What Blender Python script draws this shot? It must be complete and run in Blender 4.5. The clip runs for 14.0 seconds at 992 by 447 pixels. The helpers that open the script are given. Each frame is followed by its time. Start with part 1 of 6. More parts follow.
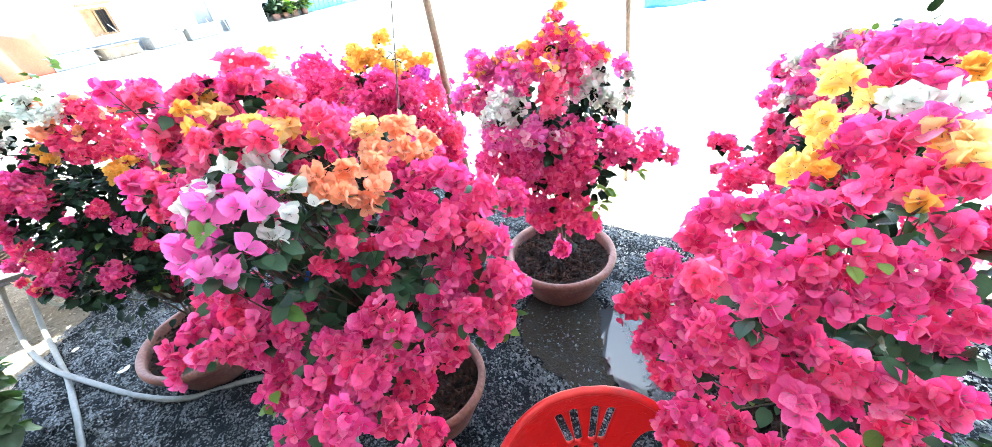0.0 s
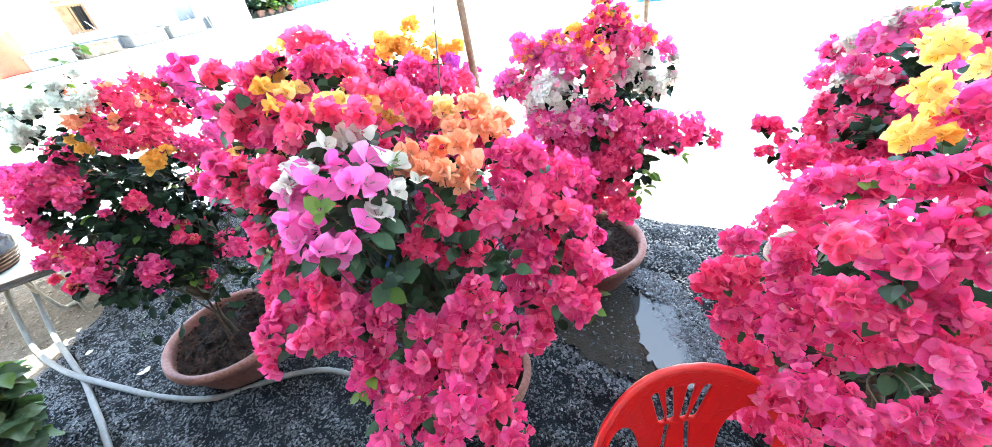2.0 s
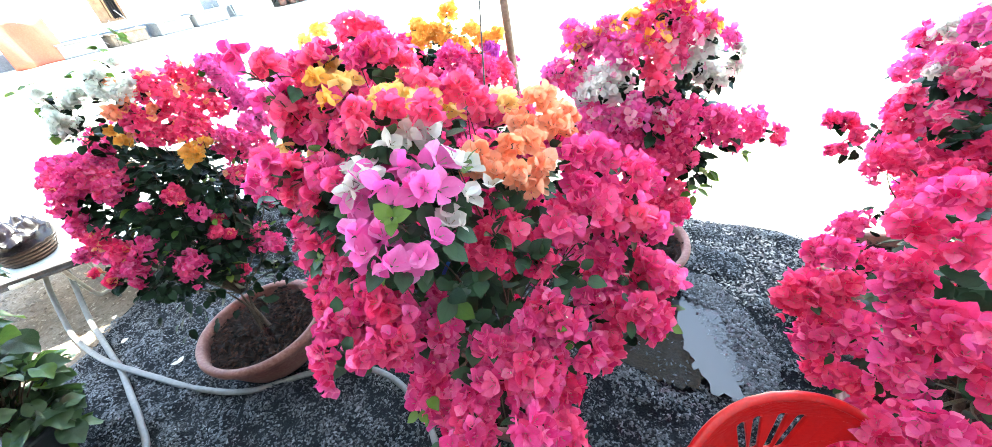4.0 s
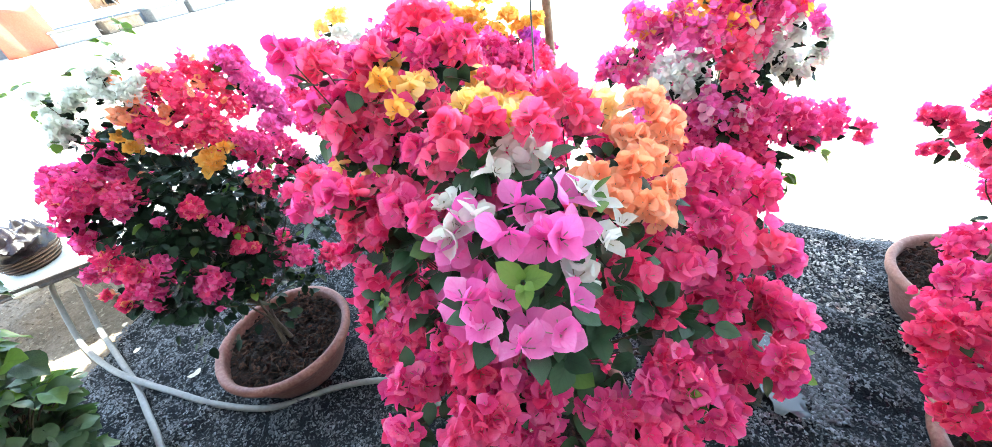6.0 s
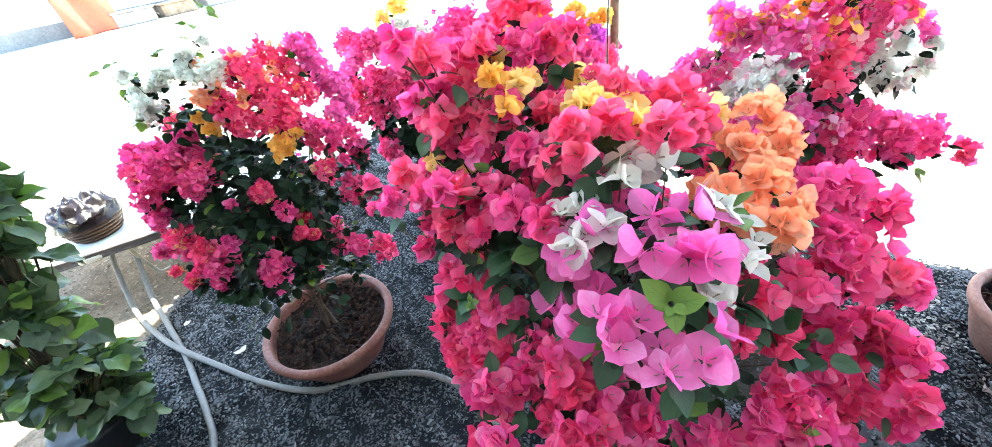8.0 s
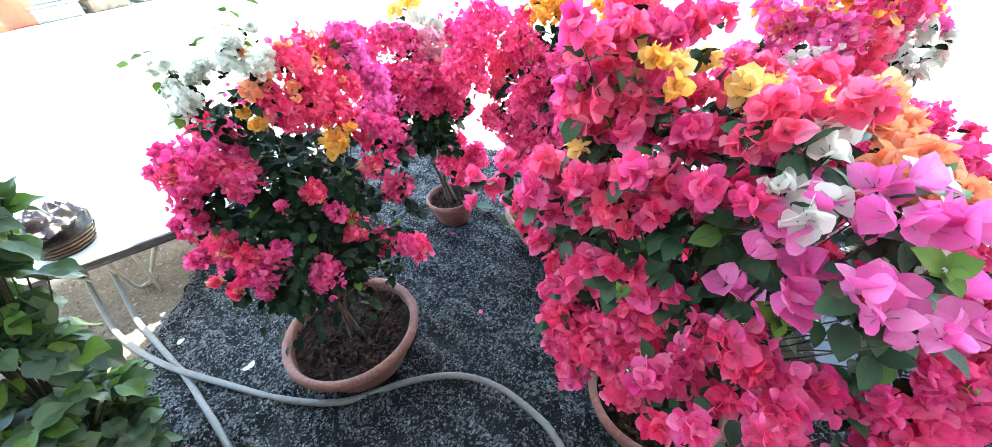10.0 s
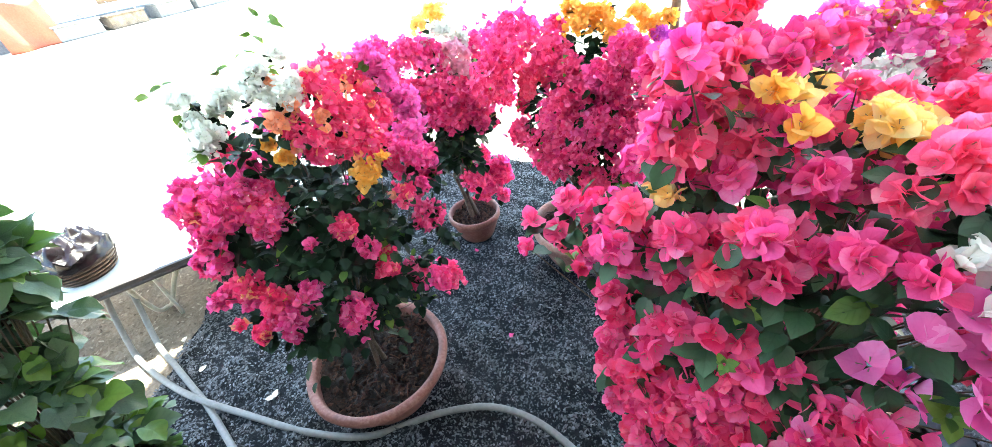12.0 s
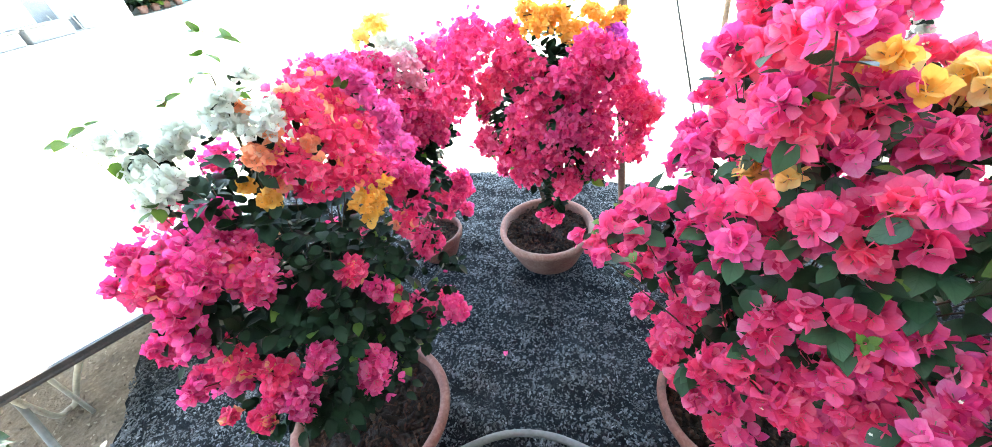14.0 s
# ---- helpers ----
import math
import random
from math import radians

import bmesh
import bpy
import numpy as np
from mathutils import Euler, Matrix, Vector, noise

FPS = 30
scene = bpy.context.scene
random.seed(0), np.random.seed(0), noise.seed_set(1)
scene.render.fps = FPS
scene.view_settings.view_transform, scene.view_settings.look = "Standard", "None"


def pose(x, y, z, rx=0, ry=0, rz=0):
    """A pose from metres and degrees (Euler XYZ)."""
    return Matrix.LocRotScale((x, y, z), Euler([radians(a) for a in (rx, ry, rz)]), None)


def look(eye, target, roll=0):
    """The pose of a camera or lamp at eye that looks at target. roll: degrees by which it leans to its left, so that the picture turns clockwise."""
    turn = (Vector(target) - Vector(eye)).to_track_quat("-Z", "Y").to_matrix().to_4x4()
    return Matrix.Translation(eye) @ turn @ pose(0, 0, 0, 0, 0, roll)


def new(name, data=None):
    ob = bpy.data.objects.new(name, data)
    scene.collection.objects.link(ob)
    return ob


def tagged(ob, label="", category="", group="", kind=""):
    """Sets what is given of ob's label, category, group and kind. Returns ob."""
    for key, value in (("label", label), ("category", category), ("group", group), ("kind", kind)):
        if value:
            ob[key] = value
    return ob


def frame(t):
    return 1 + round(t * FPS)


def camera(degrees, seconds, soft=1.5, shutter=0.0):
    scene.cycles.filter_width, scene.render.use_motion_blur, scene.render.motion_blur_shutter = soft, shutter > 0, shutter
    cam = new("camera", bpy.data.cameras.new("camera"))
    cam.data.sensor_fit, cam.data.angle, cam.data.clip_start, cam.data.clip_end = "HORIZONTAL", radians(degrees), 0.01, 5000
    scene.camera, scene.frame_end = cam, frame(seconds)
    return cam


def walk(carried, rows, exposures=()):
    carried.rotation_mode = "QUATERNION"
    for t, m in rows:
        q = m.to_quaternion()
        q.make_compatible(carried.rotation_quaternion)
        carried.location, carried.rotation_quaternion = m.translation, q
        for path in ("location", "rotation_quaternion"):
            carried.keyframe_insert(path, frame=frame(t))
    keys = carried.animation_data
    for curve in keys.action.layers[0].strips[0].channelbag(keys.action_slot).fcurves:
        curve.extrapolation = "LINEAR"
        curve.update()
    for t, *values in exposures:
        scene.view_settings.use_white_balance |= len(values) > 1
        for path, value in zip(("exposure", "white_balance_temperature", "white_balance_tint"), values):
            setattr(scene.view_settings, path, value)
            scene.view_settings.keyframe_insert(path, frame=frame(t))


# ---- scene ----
cam = camera(102.8, 14.0, soft=0.6)
EXPOSURES = [(0.0, 4.07, 6500, -2), (3.0, 4.00, 6500, -2), (8.0, 3.75, 6550, -4), (11.0, 3.85, 6600, -5), (14.0, 3.89, 6600, -5)]
PATH = [
    (0, (0.122, 0.14, 1.44), (-0.131, 1.776, 0.317), -8.6),
    (0.5, (0.081, 0.142, 1.437), (-0.152, 1.774, 0.304), -8.4),
    (1, (0.034, 0.144, 1.434), (-0.168, 1.779, 0.302), -8.4),
    (1.5, (-0.027, 0.136, 1.431), (-0.21, 1.773, 0.296), -8.4),
    (2, (-0.073, 0.124, 1.425), (-0.271, 1.755, 0.285), -8.6),
    (2.5, (-0.105, 0.128, 1.422), (-0.325, 1.748, 0.269), -8.2),
    (3, (-0.12, 0.143, 1.418), (-0.385, 1.745, 0.25), -9.2),
    (3.2, (-0.124, 0.146, 1.42), (-0.4, 1.746, 0.253), -9.2),
    (5.3, (-0.278, 0.293, 1.422), (-0.54, 1.875, 0.227), -9.8),
    (5.5, (-0.289, 0.303, 1.424), (-0.542, 1.873, 0.212), -9.9),
    (6, (-0.33, 0.32, 1.423), (-0.612, 1.876, 0.199), -10.0),
    (6.5, (-0.365, 0.331, 1.422), (-0.659, 1.879, 0.192), -9.5),
    (7, (-0.393, 0.347, 1.423), (-0.713, 1.893, 0.195), -9.0),
    (7.5, (-0.412, 0.34, 1.43), (-0.734, 1.887, 0.205), -8.1),
    (8, (-0.434, 0.334, 1.43), (-0.833, 1.865, 0.207), -9.0),
    (8.5, (-0.483, 0.326, 1.43), (-0.847, 1.854, 0.191), -8.2),
    (8.7, (-0.511, 0.324, 1.431), (-0.852, 1.856, 0.192), -7.4),
    (10.8, (-0.759, 0.304, 1.443), (-0.92, 1.865, 0.202), -8.1),
    (11, (-0.765, 0.321, 1.447), (-0.921, 1.894, 0.222), -8.1),
    (11.5, (-0.769, 0.373, 1.449), (-0.933, 1.945, 0.224), -7.8),
    (12, (-0.774, 0.413, 1.447), (-1.039, 1.971, 0.221), -9.2),
    (12.5, (-0.797, 0.429, 1.445), (-1.057, 1.981, 0.21), -9.3),
    (13, (-0.856, 0.439, 1.442), (-0.862, 2.004, 0.197), -8.2),
    (13.5, (-0.933, 0.467, 1.438), (-0.843, 2.04, 0.206), -9.0),
    (14, (-0.984, 0.491, 1.434), (-0.867, 2.065, 0.205), -9.5),
]
walk(cam, [(t, look(eye, target, roll)) for t, eye, target, roll in PATH], EXPOSURES)

# ---- light ----
SUN_EL, SUN_AZ = radians(71), Vector((-0.25, 0.97, 0)).normalized()
sun_way = SUN_AZ * math.cos(SUN_EL) + Vector((0, 0, math.sin(SUN_EL)))
world = bpy.data.worlds.new("sky")
scene.world = world
world.use_nodes = True
sky = world.node_tree.nodes.new("ShaderNodeTexSky")
sky.sky_type, sky.sun_disc = "NISHITA", False
sky.sun_elevation = SUN_EL
sky.sun_rotation = math.atan2(SUN_AZ.x, SUN_AZ.y)
sky.dust_density, sky.ozone_density = 1.3, 1.5
world.node_tree.links.new(sky.outputs[0], world.node_tree.nodes["Background"].inputs[0])
world.node_tree.nodes["Background"].inputs[1].default_value = 0.13
sun = new("sun", bpy.data.lights.new("sun", "SUN"))
sun.data.energy, sun.data.angle, sun.data.color = 3.4, radians(0.6), (1.0, 0.95, 0.87)
sun.matrix_world = look(sun_way * 30, (0, 0, 0))


# ---- materials ----
def tree(name, rough=0.6, metal=0.0, spec=0.5):
    m = bpy.data.materials.new(name)
    m.use_nodes = True
    nt = m.node_tree
    b = nt.nodes["Principled BSDF"]
    b.inputs["Roughness"].default_value, b.inputs["Metallic"].default_value = rough, metal
    b.inputs["Specular IOR Level"].default_value = spec
    return m, nt, b


def node(nt, kind, **values):
    n = nt.nodes.new(kind)
    for key, value in values.items():
        n.inputs[key.replace("_", " ")].default_value = value
    return n


def maths(nt, how, *values):
    """A sum of nodes: each value is a number or another node's output."""
    n = nt.nodes.new("ShaderNodeMath")
    n.operation = how
    for i, value in enumerate(values):
        if isinstance(value, (int, float)):
            n.inputs[i].default_value = value
        else:
            nt.links.new(value, n.inputs[i])
    return n.outputs[0]


def ramp(nt, fac, stops):
    r = nt.nodes.new("ShaderNodeValToRGB")
    while len(r.color_ramp.elements) < len(stops):
        r.color_ramp.elements.new(0.5)
    for e, (p, c) in zip(r.color_ramp.elements, stops):
        e.position, e.color = p, (*c, 1)
    nt.links.new(fac, r.inputs[0])
    return r.outputs[0]


def surface(name, stops, scale=6.0, fine=60.0, rough=0.6, metal=0.0, bump=0.3, depth=0.01, spec=0.5, wet=None):
    """A surface mottled at two scales, with a fine relief; stops run from its darkest to its lightest tone."""
    m, nt, b = tree(name, rough, metal, spec)
    co = nt.nodes.new("ShaderNodeTexCoord").outputs["Object"]
    big, small = (node(nt, "ShaderNodeTexNoise", Scale=s, Detail=5.0, Roughness=0.6) for s in (scale, fine))
    for n in (big, small):
        nt.links.new(co, n.inputs["Vector"])
    mix = node(nt, "ShaderNodeMath")
    mix.operation = "MULTIPLY_ADD"
    mix.inputs[1].default_value = 0.45
    nt.links.new(small.outputs[0], mix.inputs[0])
    half = node(nt, "ShaderNodeMath")
    half.operation = "MULTIPLY"
    half.inputs[1].default_value = 0.55
    nt.links.new(big.outputs[0], half.inputs[0])
    nt.links.new(half.outputs[0], mix.inputs[2])
    k = len(stops) - 1
    nt.links.new(ramp(nt, mix.outputs[0], [(0.32 + 0.36 * i / max(k, 1), c) for i, c in enumerate(stops)]), b.inputs["Base Color"])
    bp = node(nt, "ShaderNodeBump", Strength=bump, Distance=depth)
    nt.links.new(small.outputs[0], bp.inputs["Height"])
    nt.links.new(bp.outputs[0], b.inputs["Normal"])
    if wet:
        r = node(nt, "ShaderNodeMapRange", To_Min=wet[0], To_Max=wet[1])
        r.inputs[1].default_value, r.inputs[2].default_value = 0.4, 0.6
        nt.links.new(big.outputs[0], r.inputs[0])
        nt.links.new(r.outputs[0], b.inputs["Roughness"])
    return m


def petal(name, pale, deep, through_light=0.60, rough=0.45, vein=90.0, glow=None, tint=(1.0, 0.46, 0.67), spec=0.3):
    """Thin plant tissue, two tones from piece to piece: it scatters light back pale and lets it through in a fuller colour. Its veins follow the mesh's own grain."""
    m, nt, b = tree(name, rough, 0.0, spec)
    ob, geo = nt.nodes.new("ShaderNodeObjectInfo"), nt.nodes.new("ShaderNodeNewGeometry")
    fr = maths(nt, "FRACT", maths(nt, "ADD", ob.outputs["Random"], geo.outputs["Random Per Island"]))
    co = nt.nodes.new("ShaderNodeTexCoord").outputs["Object"]
    nz = node(nt, "ShaderNodeTexNoise", Scale=vein, Detail=3.0)
    nt.links.new(co, nz.inputs["Vector"])
    tone = maths(nt, "MULTIPLY_ADD", nz.outputs[0], 0.42, maths(nt, "MULTIPLY", fr, 0.62))
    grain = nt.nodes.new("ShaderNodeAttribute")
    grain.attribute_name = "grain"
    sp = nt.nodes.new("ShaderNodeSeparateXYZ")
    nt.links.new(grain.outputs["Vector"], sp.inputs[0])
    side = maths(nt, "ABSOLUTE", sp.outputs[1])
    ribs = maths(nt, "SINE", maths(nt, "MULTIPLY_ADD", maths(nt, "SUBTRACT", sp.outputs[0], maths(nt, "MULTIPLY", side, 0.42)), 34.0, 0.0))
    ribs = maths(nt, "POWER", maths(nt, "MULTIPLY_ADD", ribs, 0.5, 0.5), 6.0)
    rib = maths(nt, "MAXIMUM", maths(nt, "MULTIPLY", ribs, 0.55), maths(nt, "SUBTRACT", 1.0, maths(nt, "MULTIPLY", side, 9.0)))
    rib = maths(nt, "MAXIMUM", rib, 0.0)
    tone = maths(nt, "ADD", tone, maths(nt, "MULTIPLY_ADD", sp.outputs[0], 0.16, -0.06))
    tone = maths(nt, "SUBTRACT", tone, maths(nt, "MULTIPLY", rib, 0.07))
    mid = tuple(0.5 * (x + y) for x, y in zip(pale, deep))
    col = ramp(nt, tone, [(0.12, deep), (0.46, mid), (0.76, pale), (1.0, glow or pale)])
    nt.links.new(col, b.inputs["Base Color"])
    bp = node(nt, "ShaderNodeBump", Strength=0.35, Distance=0.0015)
    nt.links.new(maths(nt, "MULTIPLY_ADD", rib, -0.3, nz.outputs[0]), bp.inputs["Height"])
    nt.links.new(bp.outputs[0], b.inputs["Normal"])
    full = nt.nodes.new("ShaderNodeMix")
    full.data_type, full.blend_type = "RGBA", "MULTIPLY"
    full.inputs[0].default_value = 1.0
    nt.links.new(col, full.inputs[6])
    full.inputs[7].default_value = (*tint, 1)
    tl = nt.nodes.new("ShaderNodeBsdfTranslucent")
    nt.links.new(full.outputs[2], tl.inputs[0])
    nt.links.new(bp.outputs[0], tl.inputs[1])
    mx = nt.nodes.new("ShaderNodeMixShader")
    mx.inputs[0].default_value = through_light
    nt.links.new(b.outputs[0], mx.inputs[1])
    nt.links.new(tl.outputs[0], mx.inputs[2])
    nt.links.new(mx.outputs[0], nt.nodes["Material Output"].inputs[0])
    return m


WARM, CLEAR = (1.0, 0.86, 0.68), (0.96, 0.96, 0.92)
BRACT = {
    "pink": petal("pink bract", (0.97, 0.215, 0.49), (0.73, 0.027, 0.187), glow=(0.99, 0.50, 0.72)),
    "magenta": petal("magenta bract", (0.96, 0.21, 0.55), (0.70, 0.024, 0.235), glow=(0.98, 0.50, 0.75), tint=(1.0, 0.55, 0.75)),
    "red": petal("red bract", (0.97, 0.165, 0.40), (0.72, 0.021, 0.150), glow=(0.97, 0.40, 0.54), tint=(1.0, 0.5, 0.66)),
    "coral": petal("coral bract", (0.98, 0.28, 0.50), (0.90, 0.085, 0.27), 0.7, glow=(0.98, 0.52, 0.66), tint=(1.0, 0.62, 0.72)),
    "orchid": petal("orchid bract", (0.94, 0.35, 0.71), (0.83, 0.14, 0.50), glow=(0.96, 0.62, 0.89), tint=(1.0, 0.55, 0.85)),
    "lilac": petal("lilac bract", (0.93, 0.30, 0.65), (0.79, 0.12, 0.43), glow=(0.94, 0.50, 0.79), tint=(1.0, 0.55, 0.85)),
    "purple": petal("purple bract", (0.78, 0.24, 0.74), (0.62, 0.11, 0.56), tint=(1.0, 0.5, 1.0)),
    "white": petal("white bract", (0.86, 0.87, 0.84), (0.76, 0.78, 0.73), 0.62, tint=CLEAR),
    "blush": petal("blush bract", (0.90, 0.66, 0.74), (0.82, 0.36, 0.52), tint=(1.0, 0.75, 0.85)),
    "yellow": petal("yellow bract", (0.97, 0.88, 0.46), (0.95, 0.73, 0.19), 0.7, glow=(0.96, 0.90, 0.56), tint=WARM),
    "cream": petal("cream bract", (0.97, 0.88, 0.58), (0.94, 0.74, 0.34), 0.7, glow=(0.95, 0.88, 0.62), tint=WARM),
    "gold": petal("golden bract", (0.95, 0.68, 0.20), (0.90, 0.49, 0.08), glow=(0.96, 0.82, 0.40), tint=WARM),
    "orange": petal("orange bract", (0.97, 0.61, 0.44), (0.94, 0.41, 0.22), glow=(0.98, 0.84, 0.66), tint=(1.0, 0.74, 0.60)),
}
LEAF_TINT = (0.8, 1.0, 0.4)
# Green taken near black: the shade deep in the plants is in the colour.
SHADED_LEAF = petal("shade-darkened green leaf", (0.016, 0.036, 0.017), (0.003, 0.009, 0.005), 0.12, 0.48, 40.0, tint=LEAF_TINT, spec=0.14)
YOUNG = petal("young leaf", (0.16, 0.25, 0.05), (0.05, 0.11, 0.025), 0.35, 0.4, 40.0, tint=LEAF_TINT)
GREENS = {"dark": SHADED_LEAF, "young": YOUNG, "fresh": petal("green leaf", (0.042, 0.098, 0.046), (0.006, 0.020, 0.010), 0.2, 0.42, 40.0, tint=LEAF_TINT, spec=0.35),
          "broad": petal("broad green leaf", (0.105, 0.165, 0.080), (0.022, 0.052, 0.026), 0.30, 0.38, 30.0, tint=LEAF_TINT, spec=0.5)}
TUBE = surface("greenish flower tube", [(0.20, 0.20, 0.12), (0.38, 0.34, 0.24)], 200, 600)
STAMEN = surface("tiny white flower", [(0.8, 0.78, 0.6), (0.9, 0.88, 0.75)], 200, 600)
BARK = surface("bark", [(0.022, 0.014, 0.010), (0.07, 0.046, 0.032), (0.14, 0.10, 0.07)], 30, 160, 0.85, bump=0.7, depth=0.004)
TWIG = surface("twig", [(0.045, 0.033, 0.018), (0.11, 0.08, 0.042)], 40, 200, 0.8)
CLAY = surface("terracotta", [(0.085, 0.028, 0.021), (0.19, 0.068, 0.052), (0.29, 0.145, 0.12)], 9, 90, 0.6, bump=0.25, depth=0.003)
PALE_CLAY = surface("pale terracotta", [(0.15, 0.065, 0.050), (0.25, 0.125, 0.098), (0.34, 0.22, 0.18)], 8, 90, 0.75, bump=0.25, depth=0.003)
SOIL = surface("potting soil", [(0.004, 0.002, 0.0014), (0.016, 0.007, 0.0045), (0.045, 0.020, 0.013)], 25, 140, 0.95, bump=1.0, depth=0.012)
CHIP_SOIL = petal("soil crumb", (0.085, 0.040, 0.026), (0.006, 0.003, 0.002), 0.0, 0.95, 60.0, (0.30, 0.19, 0.125), (1, 1, 1))
# Bed darker than its chips: the shade in their gaps is in the colour.
SHADED_GRIT = surface("crushed stone bed with painted gap shade", [(0.0052, 0.0062, 0.0076), (0.0135, 0.0155, 0.0185), (0.031, 0.0345, 0.040)], 5, 170, 0.8, bump=1.0, depth=0.012, spec=0.06)
SAND = surface("packed sandy yard", [(0.40, 0.34, 0.27), (0.52, 0.46, 0.38), (0.62, 0.56, 0.48)], 0.35, 14, 0.95, bump=0.5, depth=0.02)
EARTH = surface("brown sandy soil", [(0.10, 0.076, 0.056), (0.21, 0.162, 0.12), (0.34, 0.275, 0.21)], 5, 55, 0.95, bump=1.0, depth=0.02)
MUD = surface("wet mud", [(0.008, 0.006, 0.004), (0.024, 0.018, 0.012), (0.050, 0.038, 0.026)], 14, 120, 0.7, bump=0.9, depth=0.008, wet=(0.5, 0.9), spec=0.2)
HOSE = surface("grey hose", [(0.10, 0.096, 0.090), (0.155, 0.150, 0.142), (0.21, 0.20, 0.19)], 6, 60, 0.5, bump=0.1)
RED = surface("red plastic", [(0.40, 0.004, 0.006), (0.52, 0.006, 0.009), (0.58, 0.014, 0.014)], 5, 180, 0.28, bump=0.04, depth=0.001)
WOOD_POLE = surface("weathered pole", [(0.12, 0.08, 0.055), (0.24, 0.17, 0.125), (0.34, 0.26, 0.2)], 8, 70, 0.85, bump=0.6, depth=0.004)
STEEL = surface("painted steel tube", [(0.30, 0.26, 0.21), (0.50, 0.46, 0.40), (0.60, 0.56, 0.5)], 14, 120, 0.5, bump=0.2)
DARK_STEEL = surface("dark steel edge", [(0.012, 0.010, 0.012), (0.03, 0.024, 0.026), (0.08, 0.05, 0.045)], 16, 120, 0.6, bump=0.3)
WHITE_TOP = surface("white board", [(0.70, 0.69, 0.66), (0.78, 0.77, 0.75), (0.83, 0.82, 0.8)], 4, 60, 0.5, bump=0.05)
BLACK_PLASTIC = surface("black plastic", [(0.012, 0.013, 0.016), (0.025, 0.027, 0.032), (0.04, 0.042, 0.05)], 8, 120, 0.4, bump=0.08)
BAG = surface("dark plastic bag", [(0.004, 0.0016, 0.0024), (0.007, 0.003, 0.004), (0.012, 0.0055, 0.007)], 12, 30, 0.26, bump=0.12, depth=0.006, spec=0.35)
BASKET = surface("brown basket", [(0.014, 0.006, 0.005), (0.026, 0.012, 0.010), (0.05, 0.026, 0.02)], 10, 120, 0.6, spec=0.2)
CANE = surface("pale cane band", [(0.04, 0.022, 0.016), (0.075, 0.043, 0.03), (0.12, 0.072, 0.05)], 12, 120, 0.6, spec=0.2)
PLASTER = surface("limewashed plaster", [(0.62, 0.60, 0.57), (0.74, 0.72, 0.69), (0.82, 0.80, 0.77)], 0.8, 20, 0.9, bump=0.3)
GREY_WALL = surface("grey cement", [(0.14, 0.14, 0.14), (0.22, 0.22, 0.22), (0.32, 0.32, 0.31)], 1.5, 25, 0.9, bump=0.3)
BROWN_WOOD = surface("brown wood", [(0.14, 0.07, 0.035), (0.26, 0.14, 0.07), (0.36, 0.22, 0.12)], 5, 60, 0.6)
DARK_IN = surface("dark room", [(0.03, 0.03, 0.035), (0.06, 0.06, 0.065)], 2, 20, 0.8)
TEAL = surface("teal paint", [(0.06, 0.32, 0.32), (0.10, 0.42, 0.42)], 3, 40, 0.5)
BLUE_TARP = surface("blue tarpaulin", [(0.02, 0.12, 0.42), (0.05, 0.22, 0.60)], 3, 30, 0.5, bump=0.4)
ORANGE_CLOTH = surface("orange cloth", [(0.34, 0.075, 0.04), (0.42, 0.12, 0.07)], 1.5, 25, 0.8, bump=0.4)
CANVAS = petal("canopy cloth", (0.50, 0.53, 0.56), (0.44, 0.47, 0.50), 0.60, 0.8, 3.0, tint=(1, 1, 1))
STONE = surface("beige stone", [(0.35, 0.28, 0.18), (0.5, 0.42, 0.28)], 8, 60, 0.9)
WIRE = surface("black wire", [(0.02, 0.02, 0.02), (0.04, 0.04, 0.04)], 30, 100, 0.5)
TAG = surface("blue tape", [(0.01, 0.08, 0.35), (0.02, 0.14, 0.5)], 30, 100, 0.5)

# Blue-grey base and raised IOR: part of the sky's reflection is painted in.
m_water, nt, b = tree("puddle water", 0.03)
b.inputs["Base Color"].default_value = (0.045, 0.051, 0.056, 1)
b.inputs["IOR"].default_value = 1.45
WATER = m_water


# ---- shapes ----
def link(name, verts, faces, materials, parent=None, label="", at=None, smooth=True, index=None):
    me = bpy.data.meshes.new(name)
    me.from_pydata([tuple(v) for v in verts], [], [tuple(f) for f in faces])
    for m in materials if isinstance(materials, (list, tuple)) else [materials]:
        me.materials.append(m)
    if smooth:
        me.polygons.foreach_set("use_smooth", [True] * len(me.polygons))
    if index is not None:
        me.polygons.foreach_set("material_index", index)
    me.update()
    ob = new(name, me)
    if parent is not None:
        ob.parent = parent
    if at is not None:
        ob.location = at
    if label:
        tagged(ob, label)
    return ob


def part(name, bm, material, parent, label="", smooth=False):
    me = bpy.data.meshes.new(name)
    bmesh.ops.recalc_face_normals(bm, faces=bm.faces[:])
    bm.to_mesh(me)
    bm.free()
    me.materials.append(material)
    if smooth:
        me.polygons.foreach_set("use_smooth", [True] * len(me.polygons))
    ob = new(name, me)
    ob.parent = parent
    if label:
        tagged(ob, label)
    return ob


def thing(name, at, label, category, group="", kind="", turn=0.0):
    ob = new(name)
    ob.location, ob.rotation_euler = at, (0, 0, radians(turn))
    ob.empty_display_size = 0.1
    return tagged(ob, label, category, group, kind)


